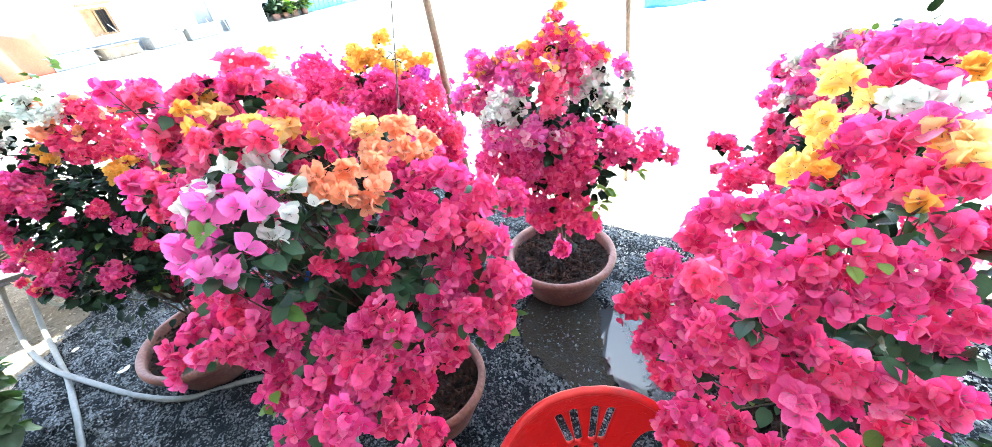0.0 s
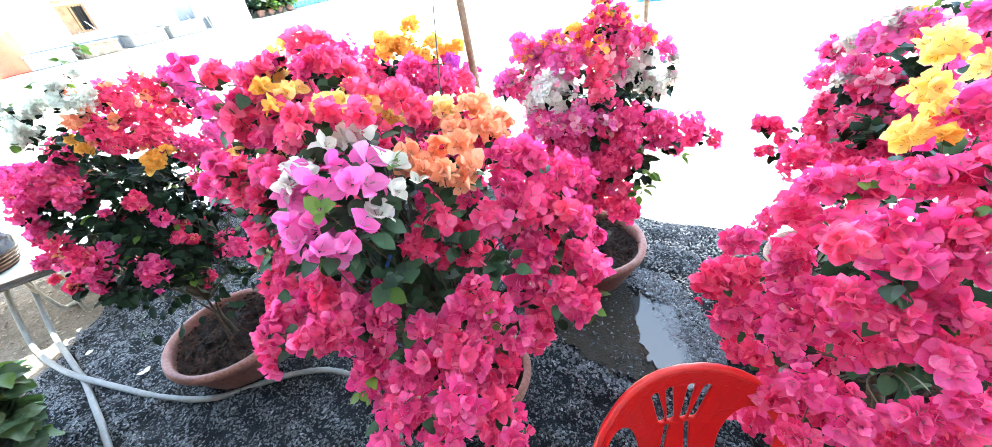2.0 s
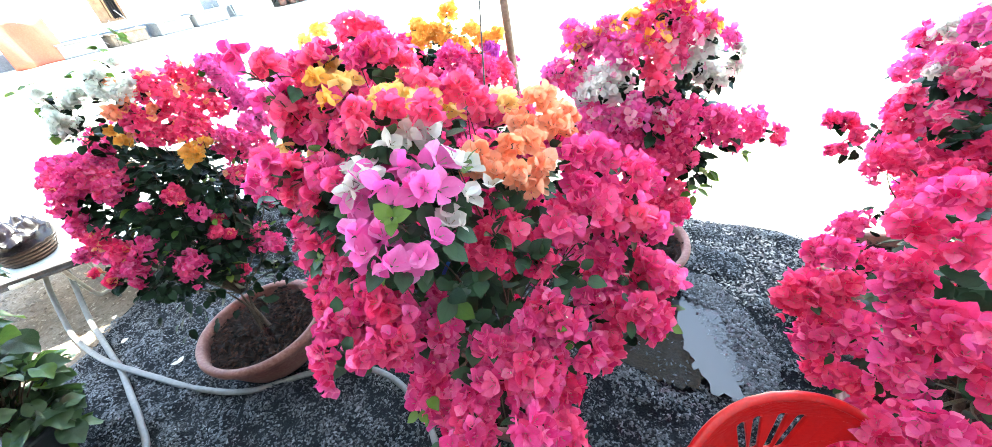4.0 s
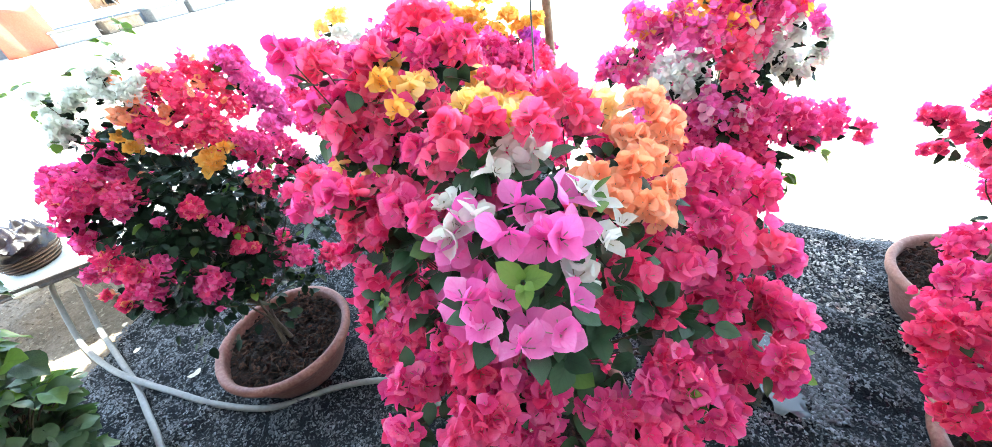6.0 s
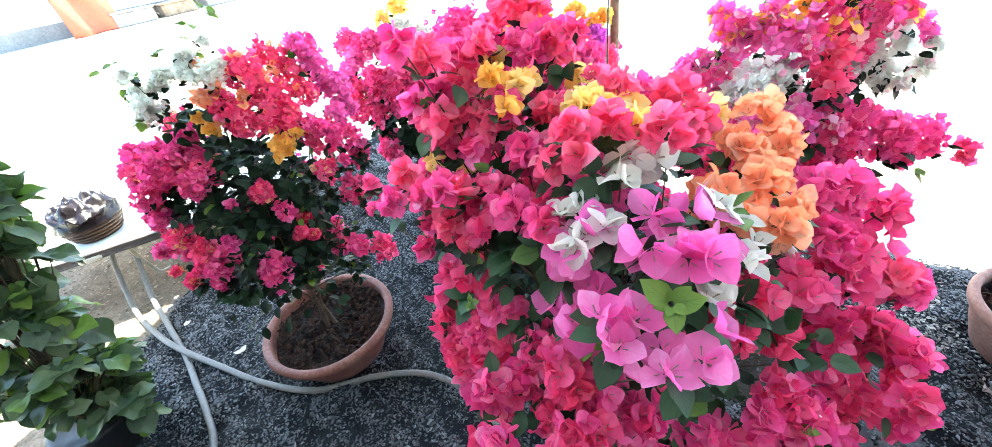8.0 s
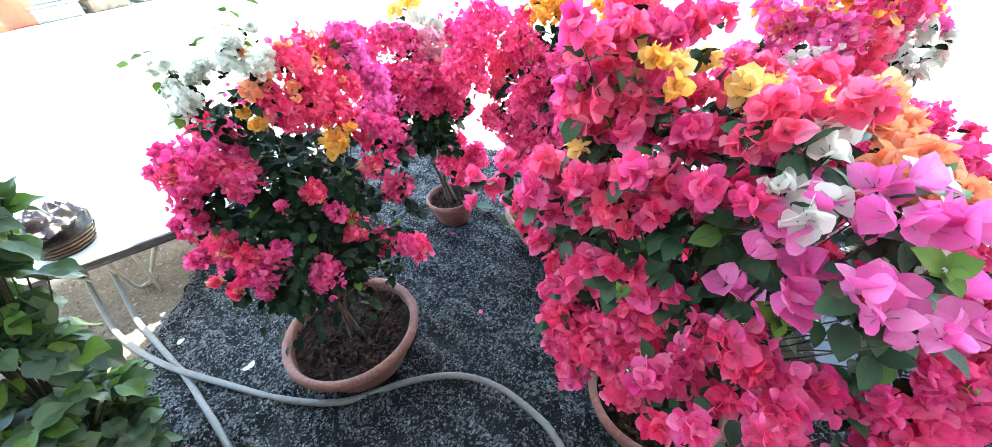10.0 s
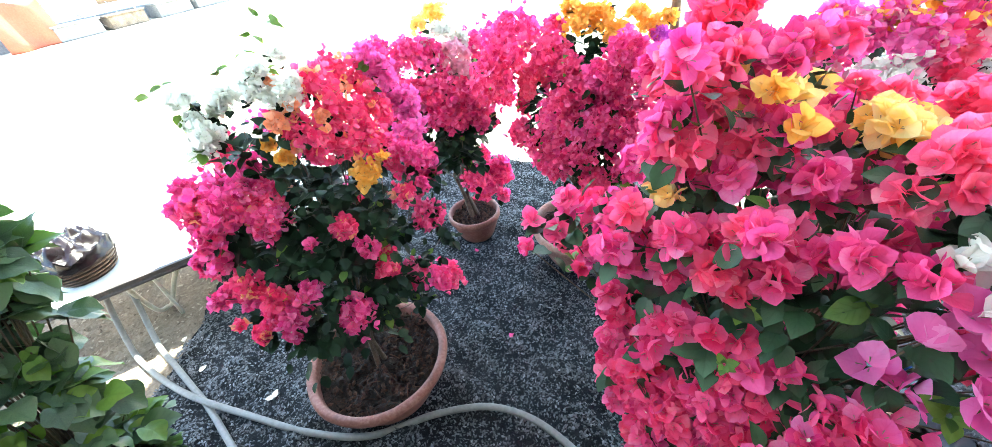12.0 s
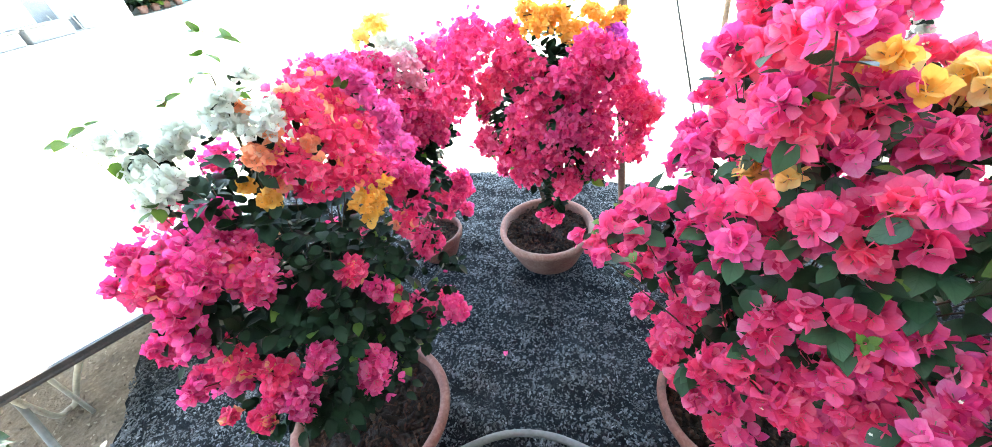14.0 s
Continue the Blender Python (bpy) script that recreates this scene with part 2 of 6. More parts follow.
def box(bm, size, at, bevel=0.0, turn=None):
    made = bmesh.ops.create_cube(bm, size=1.0)["verts"]
    m = Matrix.Translation(at) @ (turn if turn else Matrix()) @ Matrix.Diagonal((*size, 1))
    bmesh.ops.transform(bm, matrix=m, verts=made)
    if bevel:
        edges = list({e for v in made for e in v.link_edges})
        bmesh.ops.bevel(bm, geom=edges, offset=bevel, segments=2, affect="EDGES", profile=0.5)
    return bm


def tube(points, radii, sides=8, cap=True):
    """Vertices and faces of a tube along points."""
    pts = [Vector(p) for p in points]
    if not isinstance(radii, (list, tuple)):
        radii = [radii] * len(pts)
    verts, faces = [], []
    up = Vector((0.31, 0.17, 0.93))
    for i, p in enumerate(pts):
        d = (pts[min(i + 1, len(pts) - 1)] - pts[max(i - 1, 0)]).normalized()
        a = d.cross(up)
        a = a.normalized() if a.length > 1e-4 else d.cross(Vector((1, 0, 0))).normalized()
        c = d.cross(a)
        for k in range(sides):
            w = 2 * math.pi * k / sides
            verts.append(p + radii[i] * (math.cos(w) * a + math.sin(w) * c))
    for i in range(len(pts) - 1):
        for k in range(sides):
            j = (k + 1) % sides
            faces.append((i * sides + k, i * sides + j, (i + 1) * sides + j, (i + 1) * sides + k))
    if cap:
        faces.append(tuple(range(sides - 1, -1, -1)))
        n = (len(pts) - 1) * sides
        faces.append(tuple(range(n, n + sides)))
    return verts, faces


def lathe(profile, sides=48, wobble=0.0, rng=None):
    verts, faces = [], []
    ph = [rng.uniform(0, 6.28) for _ in range(3)] if rng else [0, 0, 0]
    for r, z in profile:
        for k in range(sides):
            w = 2 * math.pi * k / sides
            f = 1 + wobble * (math.sin(2 * w + ph[0]) + 0.6 * math.sin(3 * w + ph[1]) + 0.4 * math.sin(7 * w + ph[2]))
            verts.append((r * f * math.cos(w), r * f * math.sin(w), z))
    n = len(profile)
    for i in range(n - 1):
        for k in range(sides):
            j = (k + 1) % sides
            faces.append((i * sides + k, i * sides + j, (i + 1) * sides + j, (i + 1) * sides + k))
    return verts, faces


def spline(points, steps=8):
    """Points along a smooth curve through the given ones."""
    p = [Vector(q) for q in points]
    p = [2 * p[0] - p[1]] + p + [2 * p[-1] - p[-2]]
    out = []
    for i in range(1, len(p) - 2):
        for s in range(steps):
            t = s / steps
            a, b1, c, d = p[i - 1], p[i], p[i + 1], p[i + 2]
            out.append(0.5 * (2 * b1 + (c - a) * t + (2 * a - 5 * b1 + 4 * c - d) * t * t + (3 * b1 - a - 3 * c + d) * t ** 3))
    out.append(p[-2])
    return out


def inside(x, y, poly):
    hit = False
    for (x0, y0), (x1, y1) in zip(poly, poly[1:] + poly[:1]):
        if (y0 > y) != (y1 > y) and x < (x1 - x0) * (y - y0) / (y1 - y0) + x0:
            hit = not hit
    return hit


def ragged(poly, step, amount, rng):
    """An outline with its sides broken into uneven steps."""
    out = []
    for (x0, y0), (x1, y1) in zip(poly, poly[1:] + poly[:1]):
        n = max(1, int(math.hypot(x1 - x0, y1 - y0) / step))
        for i in range(n):
            out.append((x0 + (x1 - x0) * i / n + rng.uniform(-amount, amount), y0 + (y1 - y0) * i / n + rng.uniform(-amount, amount)))
    return out


# ---- ground ----
def sheet(name, poly, z, material, label, category, thick=0.0):
    bm = bmesh.new()
    f = bm.faces.new([bm.verts.new((x, y, z)) for x, y in poly])
    if f.normal.z < 0:
        f.normal_flip()
    if thick:
        r = bmesh.ops.extrude_face_region(bm, geom=[f])
        for v in r["geom"]:
            if isinstance(v, bmesh.types.BMVert):
                v.co.z -= thick
    bmesh.ops.triangulate(bm, faces=bm.faces[:])
    ob = part(name, bm, material, None)
    return tagged(ob, label, category, kind="structure")


rng = random.Random(4)
sheet("ground", [(-150, -150), (150, -150), (150, 150), (-150, 150)], -0.03, SAND, "pale packed sandy yard lying in full sun", "ground")
GRAVEL = [(-2.35, -2.5), (-2.42, 0.6), (-2.50, 1.15), (-2.53, 1.5), (-2.62, 1.75), (-2.70, 2.2), (-2.6, 2.9), (-2.1, 3.55), (-1.2, 3.10),
          (-0.7, 2.88), (0.0, 2.45), (0.6, 2.07), (1.0, 1.90), (2.2, 1.25), (3.4, 0.6), (3.4, -2.5)]
sheet("gravel_bed", ragged(GRAVEL, 0.08, 0.022, rng), 0.0, SHADED_GRIT, "bed of grey crushed stone in the shade, gaps between chips painted dark", "gravel", 0.03)
EARTHY = [(-3.6, 0.3), (-2.3, 0.3), (-2.38, 1.1), (-2.4, 1.6), (-2.5, 2.3), (-2.45, 3.0), (-3.0, 2.6), (-3.4, 2.1), (-4.2, 1.6)]
sheet("earth_patch", ragged(EARTHY, 0.12, 0.03, rng), -0.012, EARTH, "brown sandy soil beside the gravel under the low table", "soil")
MUDDY = [(-0.02, 1.50), (0.10, 1.62), (0.30, 1.60), (0.40, 1.42), (0.37, 1.24), (0.42, 1.10), (0.28, 1.02), (0.10, 1.12), (-0.03, 1.30)]
sheet("mud_patch", ragged(MUDDY, 0.02, 0.018, rng), 0.0125, MUD, "patch of dark wet mud showing through the gravel", "mud")
POOL = [(0.345, 1.44), (0.39, 1.47), (0.437, 1.42), (0.50, 1.39), (0.49, 1.23), (0.485, 1.07), (0.44, 0.99), (0.36, 1.01), (0.335, 1.10), (0.32, 1.26)]
sheet("puddle", ragged(POOL, 0.014, 0.014, rng), 0.0165, WATER, "shallow puddle of still water on the gravel", "puddle")


def mound(x, y):
    """Height of the gravel's gentle lumps."""
    s = np.sin(17 * x + 5 * y + 1.0) + np.sin(9 * y - 13 * x + 0.4) + np.sin(23 * y + 8 * x + 2.1) + 0.8 * np.sin(31 * x - 19 * y) + 0.7 * np.sin(41 * y + 27 * x + 0.7)
    return 0.0105 * np.clip(s, -0.4, 2.4) + 0.0042


def gravel_lumps():
    bm = bmesh.new()
    step, spots = 0.028, {}
    for i in range(150):
        for k in range(96):
            x, y = -2.7 + step * i, 0.5 + step * k
            if all(inside(x + dx, y + dy, GRAVEL) and not inside(x + dx, y + dy, MUDDY) and not inside(x + dx, y + dy, POOL) for dx in (-0.03, 0.06) for dy in (-0.03, 0.06)):
                quad = []
                for u, v in ((i, k), (i + 1, k), (i + 1, k + 1), (i, k + 1)):
                    if (u, v) not in spots:
                        spots[u, v] = bm.verts.new((-2.7 + step * u, 0.5 + step * v, 0.003 + float(mound(-2.7 + step * u, 0.5 + step * v))))
                    quad.append(spots[u, v])
                bm.faces.new(quad)
    tagged(part("gravel_surface", bm, SHADED_GRIT, None, smooth=True), "uneven lumpy surface of crushed stone, darkened as shade between chips", "gravel", kind="structure")


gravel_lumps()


def scatter_chips(name, count, region, near, size, material, label, seed, avoid=(), z=0.0, lift=0.5):
    """Loose angular stones as one heap of many small meshes."""
    g = np.random.default_rng(seed)
    base = np.array([(1, 0, -0.4), (-1, 0, -0.4), (0, 1, -0.4), (0, -1, -0.4), (0, 0, 1)], float)
    tri = np.array([(0, 2, 4), (2, 1, 4), (1, 3, 4), (3, 0, 4)])
    pts = []
    while len(pts) < count:
        x, y = g.uniform(near[0], near[1]), g.uniform(near[2], near[3])
        if inside(x, y, region) and not any(inside(x, y, p) for p in avoid):
            pts.append((x, y))
    pts = np.array(pts)
    n = len(pts)
    s = size * g.uniform(0.5, 1.35, (n, 1)) * np.array([1.0, 0.48, 0.36]) * g.uniform(0.75, 1.25, (n, 3))
    v = base[None] * s[:, None, :] * g.uniform(0.75, 1.2, (n, 5, 1))
    a, t = g.uniform(0, 2 * np.pi, n), g.normal(0, 0.35, n)
    ct, st = np.cos(t)[:, None], np.sin(t)[:, None]
    v = np.stack([v[..., 0] * ct + v[..., 2] * st, v[..., 1], -v[..., 0] * st + v[..., 2] * ct], -1)
    ca, sa = np.cos(a)[:, None], np.sin(a)[:, None]
    v = np.stack([v[..., 0] * ca - v[..., 1] * sa, v[..., 0] * sa + v[..., 1] * ca, v[..., 2]], -1)
    v[..., 0] += pts[:, :1]
    v[..., 1] += pts[:, 1:]
    if name == "gravel_chips":
        v[..., 2] += mound(pts[:, 0], pts[:, 1])[:, None]
    v[..., 2] += z + (s[:, 2] * lift)[:, None] + g.uniform(0, size * 0.25, n)[:, None]
    f = (tri[None] + 5 * np.arange(n)[:, None, None]).reshape(-1, 3)
    me = bpy.data.meshes.new(name)
    me.vertices.add(n * 5)
    me.vertices.foreach_set("co", v.reshape(-1))
    me.loops.add(f.size)
    me.loops.foreach_set("vertex_index", f.reshape(-1).astype(np.int32))
    me.polygons.add(len(f))
    me.polygons.foreach_set("loop_start", np.arange(0, f.size, 3, dtype=np.int32))
    me.materials.append(material)
    me.update(calc_edges=True)
    return tagged(new(name, me), label, "gravel", kind="stuff")


def chip_material(name, rough, stops):
    m, nt, b = tree(name, rough, 0.0, 0.6)
    geo = nt.nodes.new("ShaderNodeNewGeometry")
    nt.links.new(ramp(nt, geo.outputs["Random Per Island"], stops), b.inputs["Base Color"])
    return m


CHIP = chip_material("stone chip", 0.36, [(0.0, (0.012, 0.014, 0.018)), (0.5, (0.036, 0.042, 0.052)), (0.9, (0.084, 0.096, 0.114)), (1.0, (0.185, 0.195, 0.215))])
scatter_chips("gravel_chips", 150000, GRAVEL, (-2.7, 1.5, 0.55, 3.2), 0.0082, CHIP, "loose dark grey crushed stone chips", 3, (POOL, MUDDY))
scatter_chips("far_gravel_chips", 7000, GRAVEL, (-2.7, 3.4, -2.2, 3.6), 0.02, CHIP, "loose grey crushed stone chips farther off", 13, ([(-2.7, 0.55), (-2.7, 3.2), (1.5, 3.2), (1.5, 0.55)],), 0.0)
# Paler copy of the chips: the yard's light on the far edge, as colour.
LIT_CHIP = chip_material("stone chip paled with yard light", 0.45, [(0.0, (0.05, 0.05, 0.05)), (0.6, (0.23, 0.225, 0.21)), (1.0, (0.43, 0.42, 0.39))])
scatter_chips("lit_gravel_chips", 6500, [(0.30, 2.20), (0.46, 1.78), (0.58, 1.45), (0.80, 1.30), (1.15, 0.95), (2.0, 0.8), (2.2, 1.25), (1.0, 1.90)], (0.3, 2.2, 0.8, 2.2), 0.0095, LIT_CHIP, "dusty stone chips at the bed's edge, yard light painted into their pale grey", 14, (POOL, MUDDY), 0.010)
scatter_chips("gravel_in_mud", 260, MUDDY, (-0.1, 0.5, 0.95, 1.7), 0.008, CHIP, "few stone chips lying in wet mud", 5, (POOL,), 0.012)


scatter_chips("gravel_in_puddle", 3000, [(0.47, 0.98), (0.44, 1.20), (0.40, 1.45), (0.40, 1.64), (0.54, 1.60), (0.62, 1.36), (0.64, 1.14), (0.56, 0.98)], (0.3, 0.7, 0.97, 1.66), 0.010, CHIP, "wet stone chips standing out of a puddle", 6, (), 0.011)


def clods():
    m, nt, b = tree("earth clod", 0.95)
    geo = nt.nodes.new("ShaderNodeNewGeometry")
    nt.links.new(ramp(nt, geo.outputs["Random Per Island"], [(0.0, (0.12, 0.09, 0.065)), (0.7, (0.30, 0.24, 0.18)), (1.0, (0.45, 0.38, 0.3))]), b.inputs["Base Color"])
    return m


scatter_chips("earth_clods", 2600, EARTHY, (-3.6, -2.3, 0.8, 2.9), 0.011, clods(), "crumbs and pebbles on brown sandy soil", 7, (), -0.012)

# ---- canopy that shades the plants ----
CANOPY_Z = 2.5
shift = SUN_AZ * (CANOPY_Z / math.tan(SUN_EL))
SHADE = [(-2.15, 3.64), (4.5, 0.0), (4.5, -4.5), (-3.3, -4.5), (-2.85, -0.6), (-2.57, 1.44)]
bm = bmesh.new()
top = [bm.verts.new((x + shift.x, y + shift.y, CANOPY_Z)) for x, y in SHADE]
bot = [bm.verts.new((x + shift.x, y + shift.y, CANOPY_Z - 0.004)) for x, y in SHADE]
bm.faces.new(top)
bm.faces.new(bot[::-1])
for i in range(len(SHADE)):
    j = (i + 1) % len(SHADE)
    bm.faces.new((top[i], bot[i], bot[j], top[j]))
tagged(part("ceiling", bm, CANVAS, None), "pale cloth canopy stretched over the plants", "canopy", kind="structure")


# Added out of view: keeps light from behind off the plants' near sides.
bm = bmesh.new()
box(bm, (8.3, 0.2, 2.52), (1.0, -0.95, 1.23))
tagged(part("light_block_back", bm, GREY_WALL, None), "unseen grey wall added behind the camera to block light", "wall", kind="structure")


# Added out of view on the right, to cut light from that side.
bm = bmesh.new()
box(bm, (0.2, 1.0, 2.52), (5.05, -0.34, 1.23))
tagged(part("light_block_side", bm, GREY_WALL, None), "unseen grey side wall added to block light", "wall", kind="structure")


# Added out of view on the left, to cut light from that side.
bm = bmesh.new()
box(bm, (0.2, 0.9, 2.52), (-3.05, -0.39, 1.23))
tagged(part("light_block_side", bm, GREY_WALL, None), "unseen grey side wall added to block light", "wall", kind="structure")


def pole(name, points, radius, material, label):
    base = Vector(points[0])
    v, f = tube([Vector(p) - base for p in spline(points, 10)], radius, 10)
    ob = link(name, v, f, material, at=base)
    return tagged(ob, label, "pole")


pole("canopy_pole", [(-0.24, 1.955, -0.005), (-0.285, 1.97, 0.8), (-0.31, 1.98, 1.3), (-0.345, 1.995, 2.0), (-0.37, 2.004, 2.50)], 0.017, WOOD_POLE, "weathered leaning wooden pole holding up the canopy")
pole("canopy_pole", [(0.71, 2.73, -0.03), (0.664, 2.74, 1.0), (0.62, 2.75, 2.0), (0.595, 2.756, 2.50)], 0.016, WOOD_POLE, "thin upright wooden pole at the canopy's edge")
pole("tie_wire", [(-0.36, 1.10, 0.19), (-0.36, 1.15, 0.6), (-0.354, 1.42, 1.0), (-0.35, 1.74, 1.5), (-0.345, 2.06, 2.0), (-0.34, 2.38, 2.50)], 0.0025, WIRE, "thin dark wire running up to the canopy")


# ---- potted bougainvilleas ----
def bract_flower(seed, star, fine):
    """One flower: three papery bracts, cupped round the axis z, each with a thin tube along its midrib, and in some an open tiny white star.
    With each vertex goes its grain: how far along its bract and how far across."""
    r = random.Random(seed)
    verts, faces, index, grain = [], [], [], []
    if fine:
        rows_at = ((0.0, 0.0), (0.14, 0.64), (0.40, 1.03), (0.67, 0.88), (0.87, 0.44), (1.0, 0.0))
        across = (-1.0, -0.5, 0.0, 0.5, 1.0)
    else:
        rows_at, across = ((0.0, 0.0), (0.22, 0.85), (0.64, 1.0), (1.0, 0.0)), (-1.0, 0.0, 1.0)
    splay, curl0 = r.uniform(0.50, 1.10), r.uniform(-0.2, 0.55)
    up = Vector((0, 0, 1))
    for k in range(3):
        w0 = 2 * math.pi * k / 3 + r.uniform(-0.2, 0.2)
        out, side = Vector((math.cos(w0), math.sin(w0), 0)), Vector((-math.sin(w0), math.cos(w0), 0))
        long, wide = 0.043 * r.uniform(0.88, 1.12), 0.0205 * r.uniform(0.9, 1.12)
        lean, curl, cup = splay + r.uniform(-0.18, 0.18), curl0 + r.uniform(-0.35, 0.35), r.uniform(0.08, 0.42)
        twist, wave, phase = r.uniform(-0.35, 0.35), r.uniform(0.0015, 0.0042), r.uniform(0, 6.28)
        at, last, rings, spine = out * 0.002, 0.0, [], []
        for u, half in rows_at:
            turn = lean + curl * u
            way = out * math.sin(turn) + up * math.cos(turn)
            inward = up * math.sin(turn) - out * math.cos(turn)
            at = at + way * long * (u - last)
            last = u
            spine.append((at.copy(), inward))
            ring = []
            for v in ((0.0,) if half == 0 else across):
                lift = cup * half * wide * v * v + wave * v * math.sin(5.0 * u + phase + 1.3 * v) + twist * u * v * half * wide
                ring.append(len(verts))
                verts.append(at + side * v * half * wide * (1 - 0.12 * cup) + inward * lift)
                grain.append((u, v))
            rings.append(ring)
        for a, c in zip(rings, rings[1:]):
            for i in range(len(across) - 1):
                if len(a) == 1:
                    faces.append((a[0], c[i], c[i + 1]))
                elif len(c) == 1:
                    faces.append((a[i], c[0], a[i + 1]))
                else:
                    faces.append((a[i], c[i], c[i + 1], a[i + 1]))
                index.append(0)
        if fine:
            n, mid = len(verts), 2
            ends = [(spine[1][0] + spine[1][1] * 0.0015, 0.0007), (spine[mid][0] + spine[mid][1] * 0.005, 0.0013)]
            for c, rad in ends:
                for j in range(3):
                    verts.append(c + rad * (math.cos(2.1 * j) * side + math.sin(2.1 * j) * spine[mid][1]))
                    grain.append((0.5, 0.5))
            for j in range(3):
                faces.append((n + j, n + (j + 1) % 3, n + 3 + (j + 1) % 3, n + 3 + j))
                index.append(2)
            if star and k == 0:
                c, n = ends[1][0] + up * 0.002, len(verts)
                verts.append(c)
                grain.append((0.5, 0.5))
                for j in range(10):
                    rad = 0.0056 if j % 2 == 0 else 0.003
                    verts.append(c + Vector((rad * math.cos(math.pi * j / 5), rad * math.sin(math.pi * j / 5), 0.0012)))
                    grain.append((0.5, 0.5))
                for j in range(10):
                    faces.append((n, n + 1 + j, n + 1 + (j + 1) % 10))
                    index.append(1)
    return [tuple(v) for v in verts], faces, grain, index


def leaf_shape(seed):
    """One heart-shaped leaf with a folded midrib, its stalk at the origin, its length along y, its upper side to z."""
    r = random.Random(seed)
    verts, rows, grain = [], [], []
    bend = r.uniform(0.1, 0.45)
    for u, half in ((0.0, 0.0), (0.05, 0.13), (0.18, 0.30), (0.38, 0.385), (0.58, 0.35), (0.76, 0.235), (0.9, 0.10), (1.0, 0.0)):
        ring = []
        for v in ((0,) if half == 0 else (-1, 0, 1)):
            ring.append(len(verts))
            verts.append((v * half * r.uniform(0.93, 1.07), u - (0.08 if v and u < 0.2 else 0.0), -bend * u * u + 0.22 * abs(v) * half + r.uniform(-0.015, 0.015)))
            grain.append((u, v))
        rows.append(ring)
    faces = []
    for a, b2 in zip(rows, rows[1:]):
        if len(a) == 1:
            faces += [(a[0], b2[1], b2[0]), (a[0], b2[2], b2[1])]
        elif len(b2) == 1:
            faces += [(a[0], a[1], b2[0]), (a[1], a[2], b2[0])]
        else:
            faces += [(a[0], a[1], b2[1], b2[0]), (a[1], a[2], b2[2], b2[1])]
    return verts, faces, grain


def broad_leaf_shape(seed):
    """One broad lobed leaf, cupped a little, its stalk at the origin, about as long as wide."""
    r = random.Random(seed)
    n, ph = 20, r.uniform(-0.3, 0.3)
    verts, faces, grain = [(0.0, 0.42, 0.03)], [], [(0.42, 0.0)]
    for ring in (0.55, 1.0):
        for k in range(n):
            w = 2 * math.pi * k / n
            d = 0.5 * ring * (1 + (0.05 * math.cos(5 * w + ph) + r.uniform(-0.03, 0.03)) * ring) * (0.84 if k == n // 2 else 1.22 if k == 0 else 1.06 if k in (1, n - 1) else 1.0)
            x, y = 0.95 * d * math.sin(w), 0.42 + d * math.cos(w)
            verts.append((x, y, 0.28 * abs(x) - 0.22 * y * y + 0.05 * math.sin(3 * w + ph) * ring + r.uniform(-0.015, 0.015)))
            grain.append((y, 2 * x))
    for k in range(n):
        j = (k + 1) % n
        faces += [(0, 1 + j, 1 + k), (1 + k, 1 + j, 1 + n + j, 1 + n + k)]
    return verts, faces, grain


FLOWERS = [bract_flower(11 + i, i == 4, True) for i in range(8)]
SMALL_FLOWERS = [bract_flower(211 + i, False, False) for i in range(8)]
LEAVES = [leaf_shape(31 + i) for i in range(4)]
SHAPES = {"flower": FLOWERS, "small_flower": SMALL_FLOWERS, "leaf": LEAVES, "broad_leaf": [broad_leaf_shape(61 + i) for i in range(4)]}
single_mesh = {}


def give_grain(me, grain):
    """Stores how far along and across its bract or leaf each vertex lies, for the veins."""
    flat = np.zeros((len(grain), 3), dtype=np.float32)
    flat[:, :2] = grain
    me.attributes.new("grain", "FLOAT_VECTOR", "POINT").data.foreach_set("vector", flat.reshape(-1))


def mesh_of(kind, i, colour):
    """A mesh shared by all single flowers or leaves of one shape and colour."""
    key = (kind, i, colour)
    if key not in single_mesh:
        me = bpy.data.meshes.new("leaf" if "leaf" in kind else "flower")
        v, f, grain = SHAPES[kind][i][:3]
        me.from_pydata(v, [], f)
        me.polygons.foreach_set("use_smooth", [True] * len(f))
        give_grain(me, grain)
        if "flower" in kind:
            for m in (BRACT[colour], STAMEN, TUBE):
                me.materials.append(m)
            me.polygons.foreach_set("material_index", SHAPES[kind][i][3])
        else:
            me.materials.append(GREENS[colour])
        single_mesh[key] = me
    return single_mesh[key]


def joined(name, kind, placed, parent, colour, label):
    """All the flowers or leaves placed, in one mesh."""
    if not placed:
        return
    shapes = SHAPES[kind]
    arrays = [np.array([(*v, 1.0) for v in s[0]]) for s in shapes]
    verts, faces, index, grain, n = [], [], [], [], 0
    for i, m in placed:
        verts.append((arrays[i] @ np.array(m).T)[:, :3])
        faces += [tuple(k + n for k in f) for f in shapes[i][1]]
        grain += shapes[i][2]
        if "flower" in kind:
            index += shapes[i][3]
        n += len(arrays[i])
    flower = "flower" in kind
    ob = link(name, np.concatenate(verts), faces, [BRACT[colour], STAMEN, TUBE] if flower else [GREENS[colour]], parent, label, index=index if flower else None)
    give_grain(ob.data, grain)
    tagged(ob, kind="stuff")


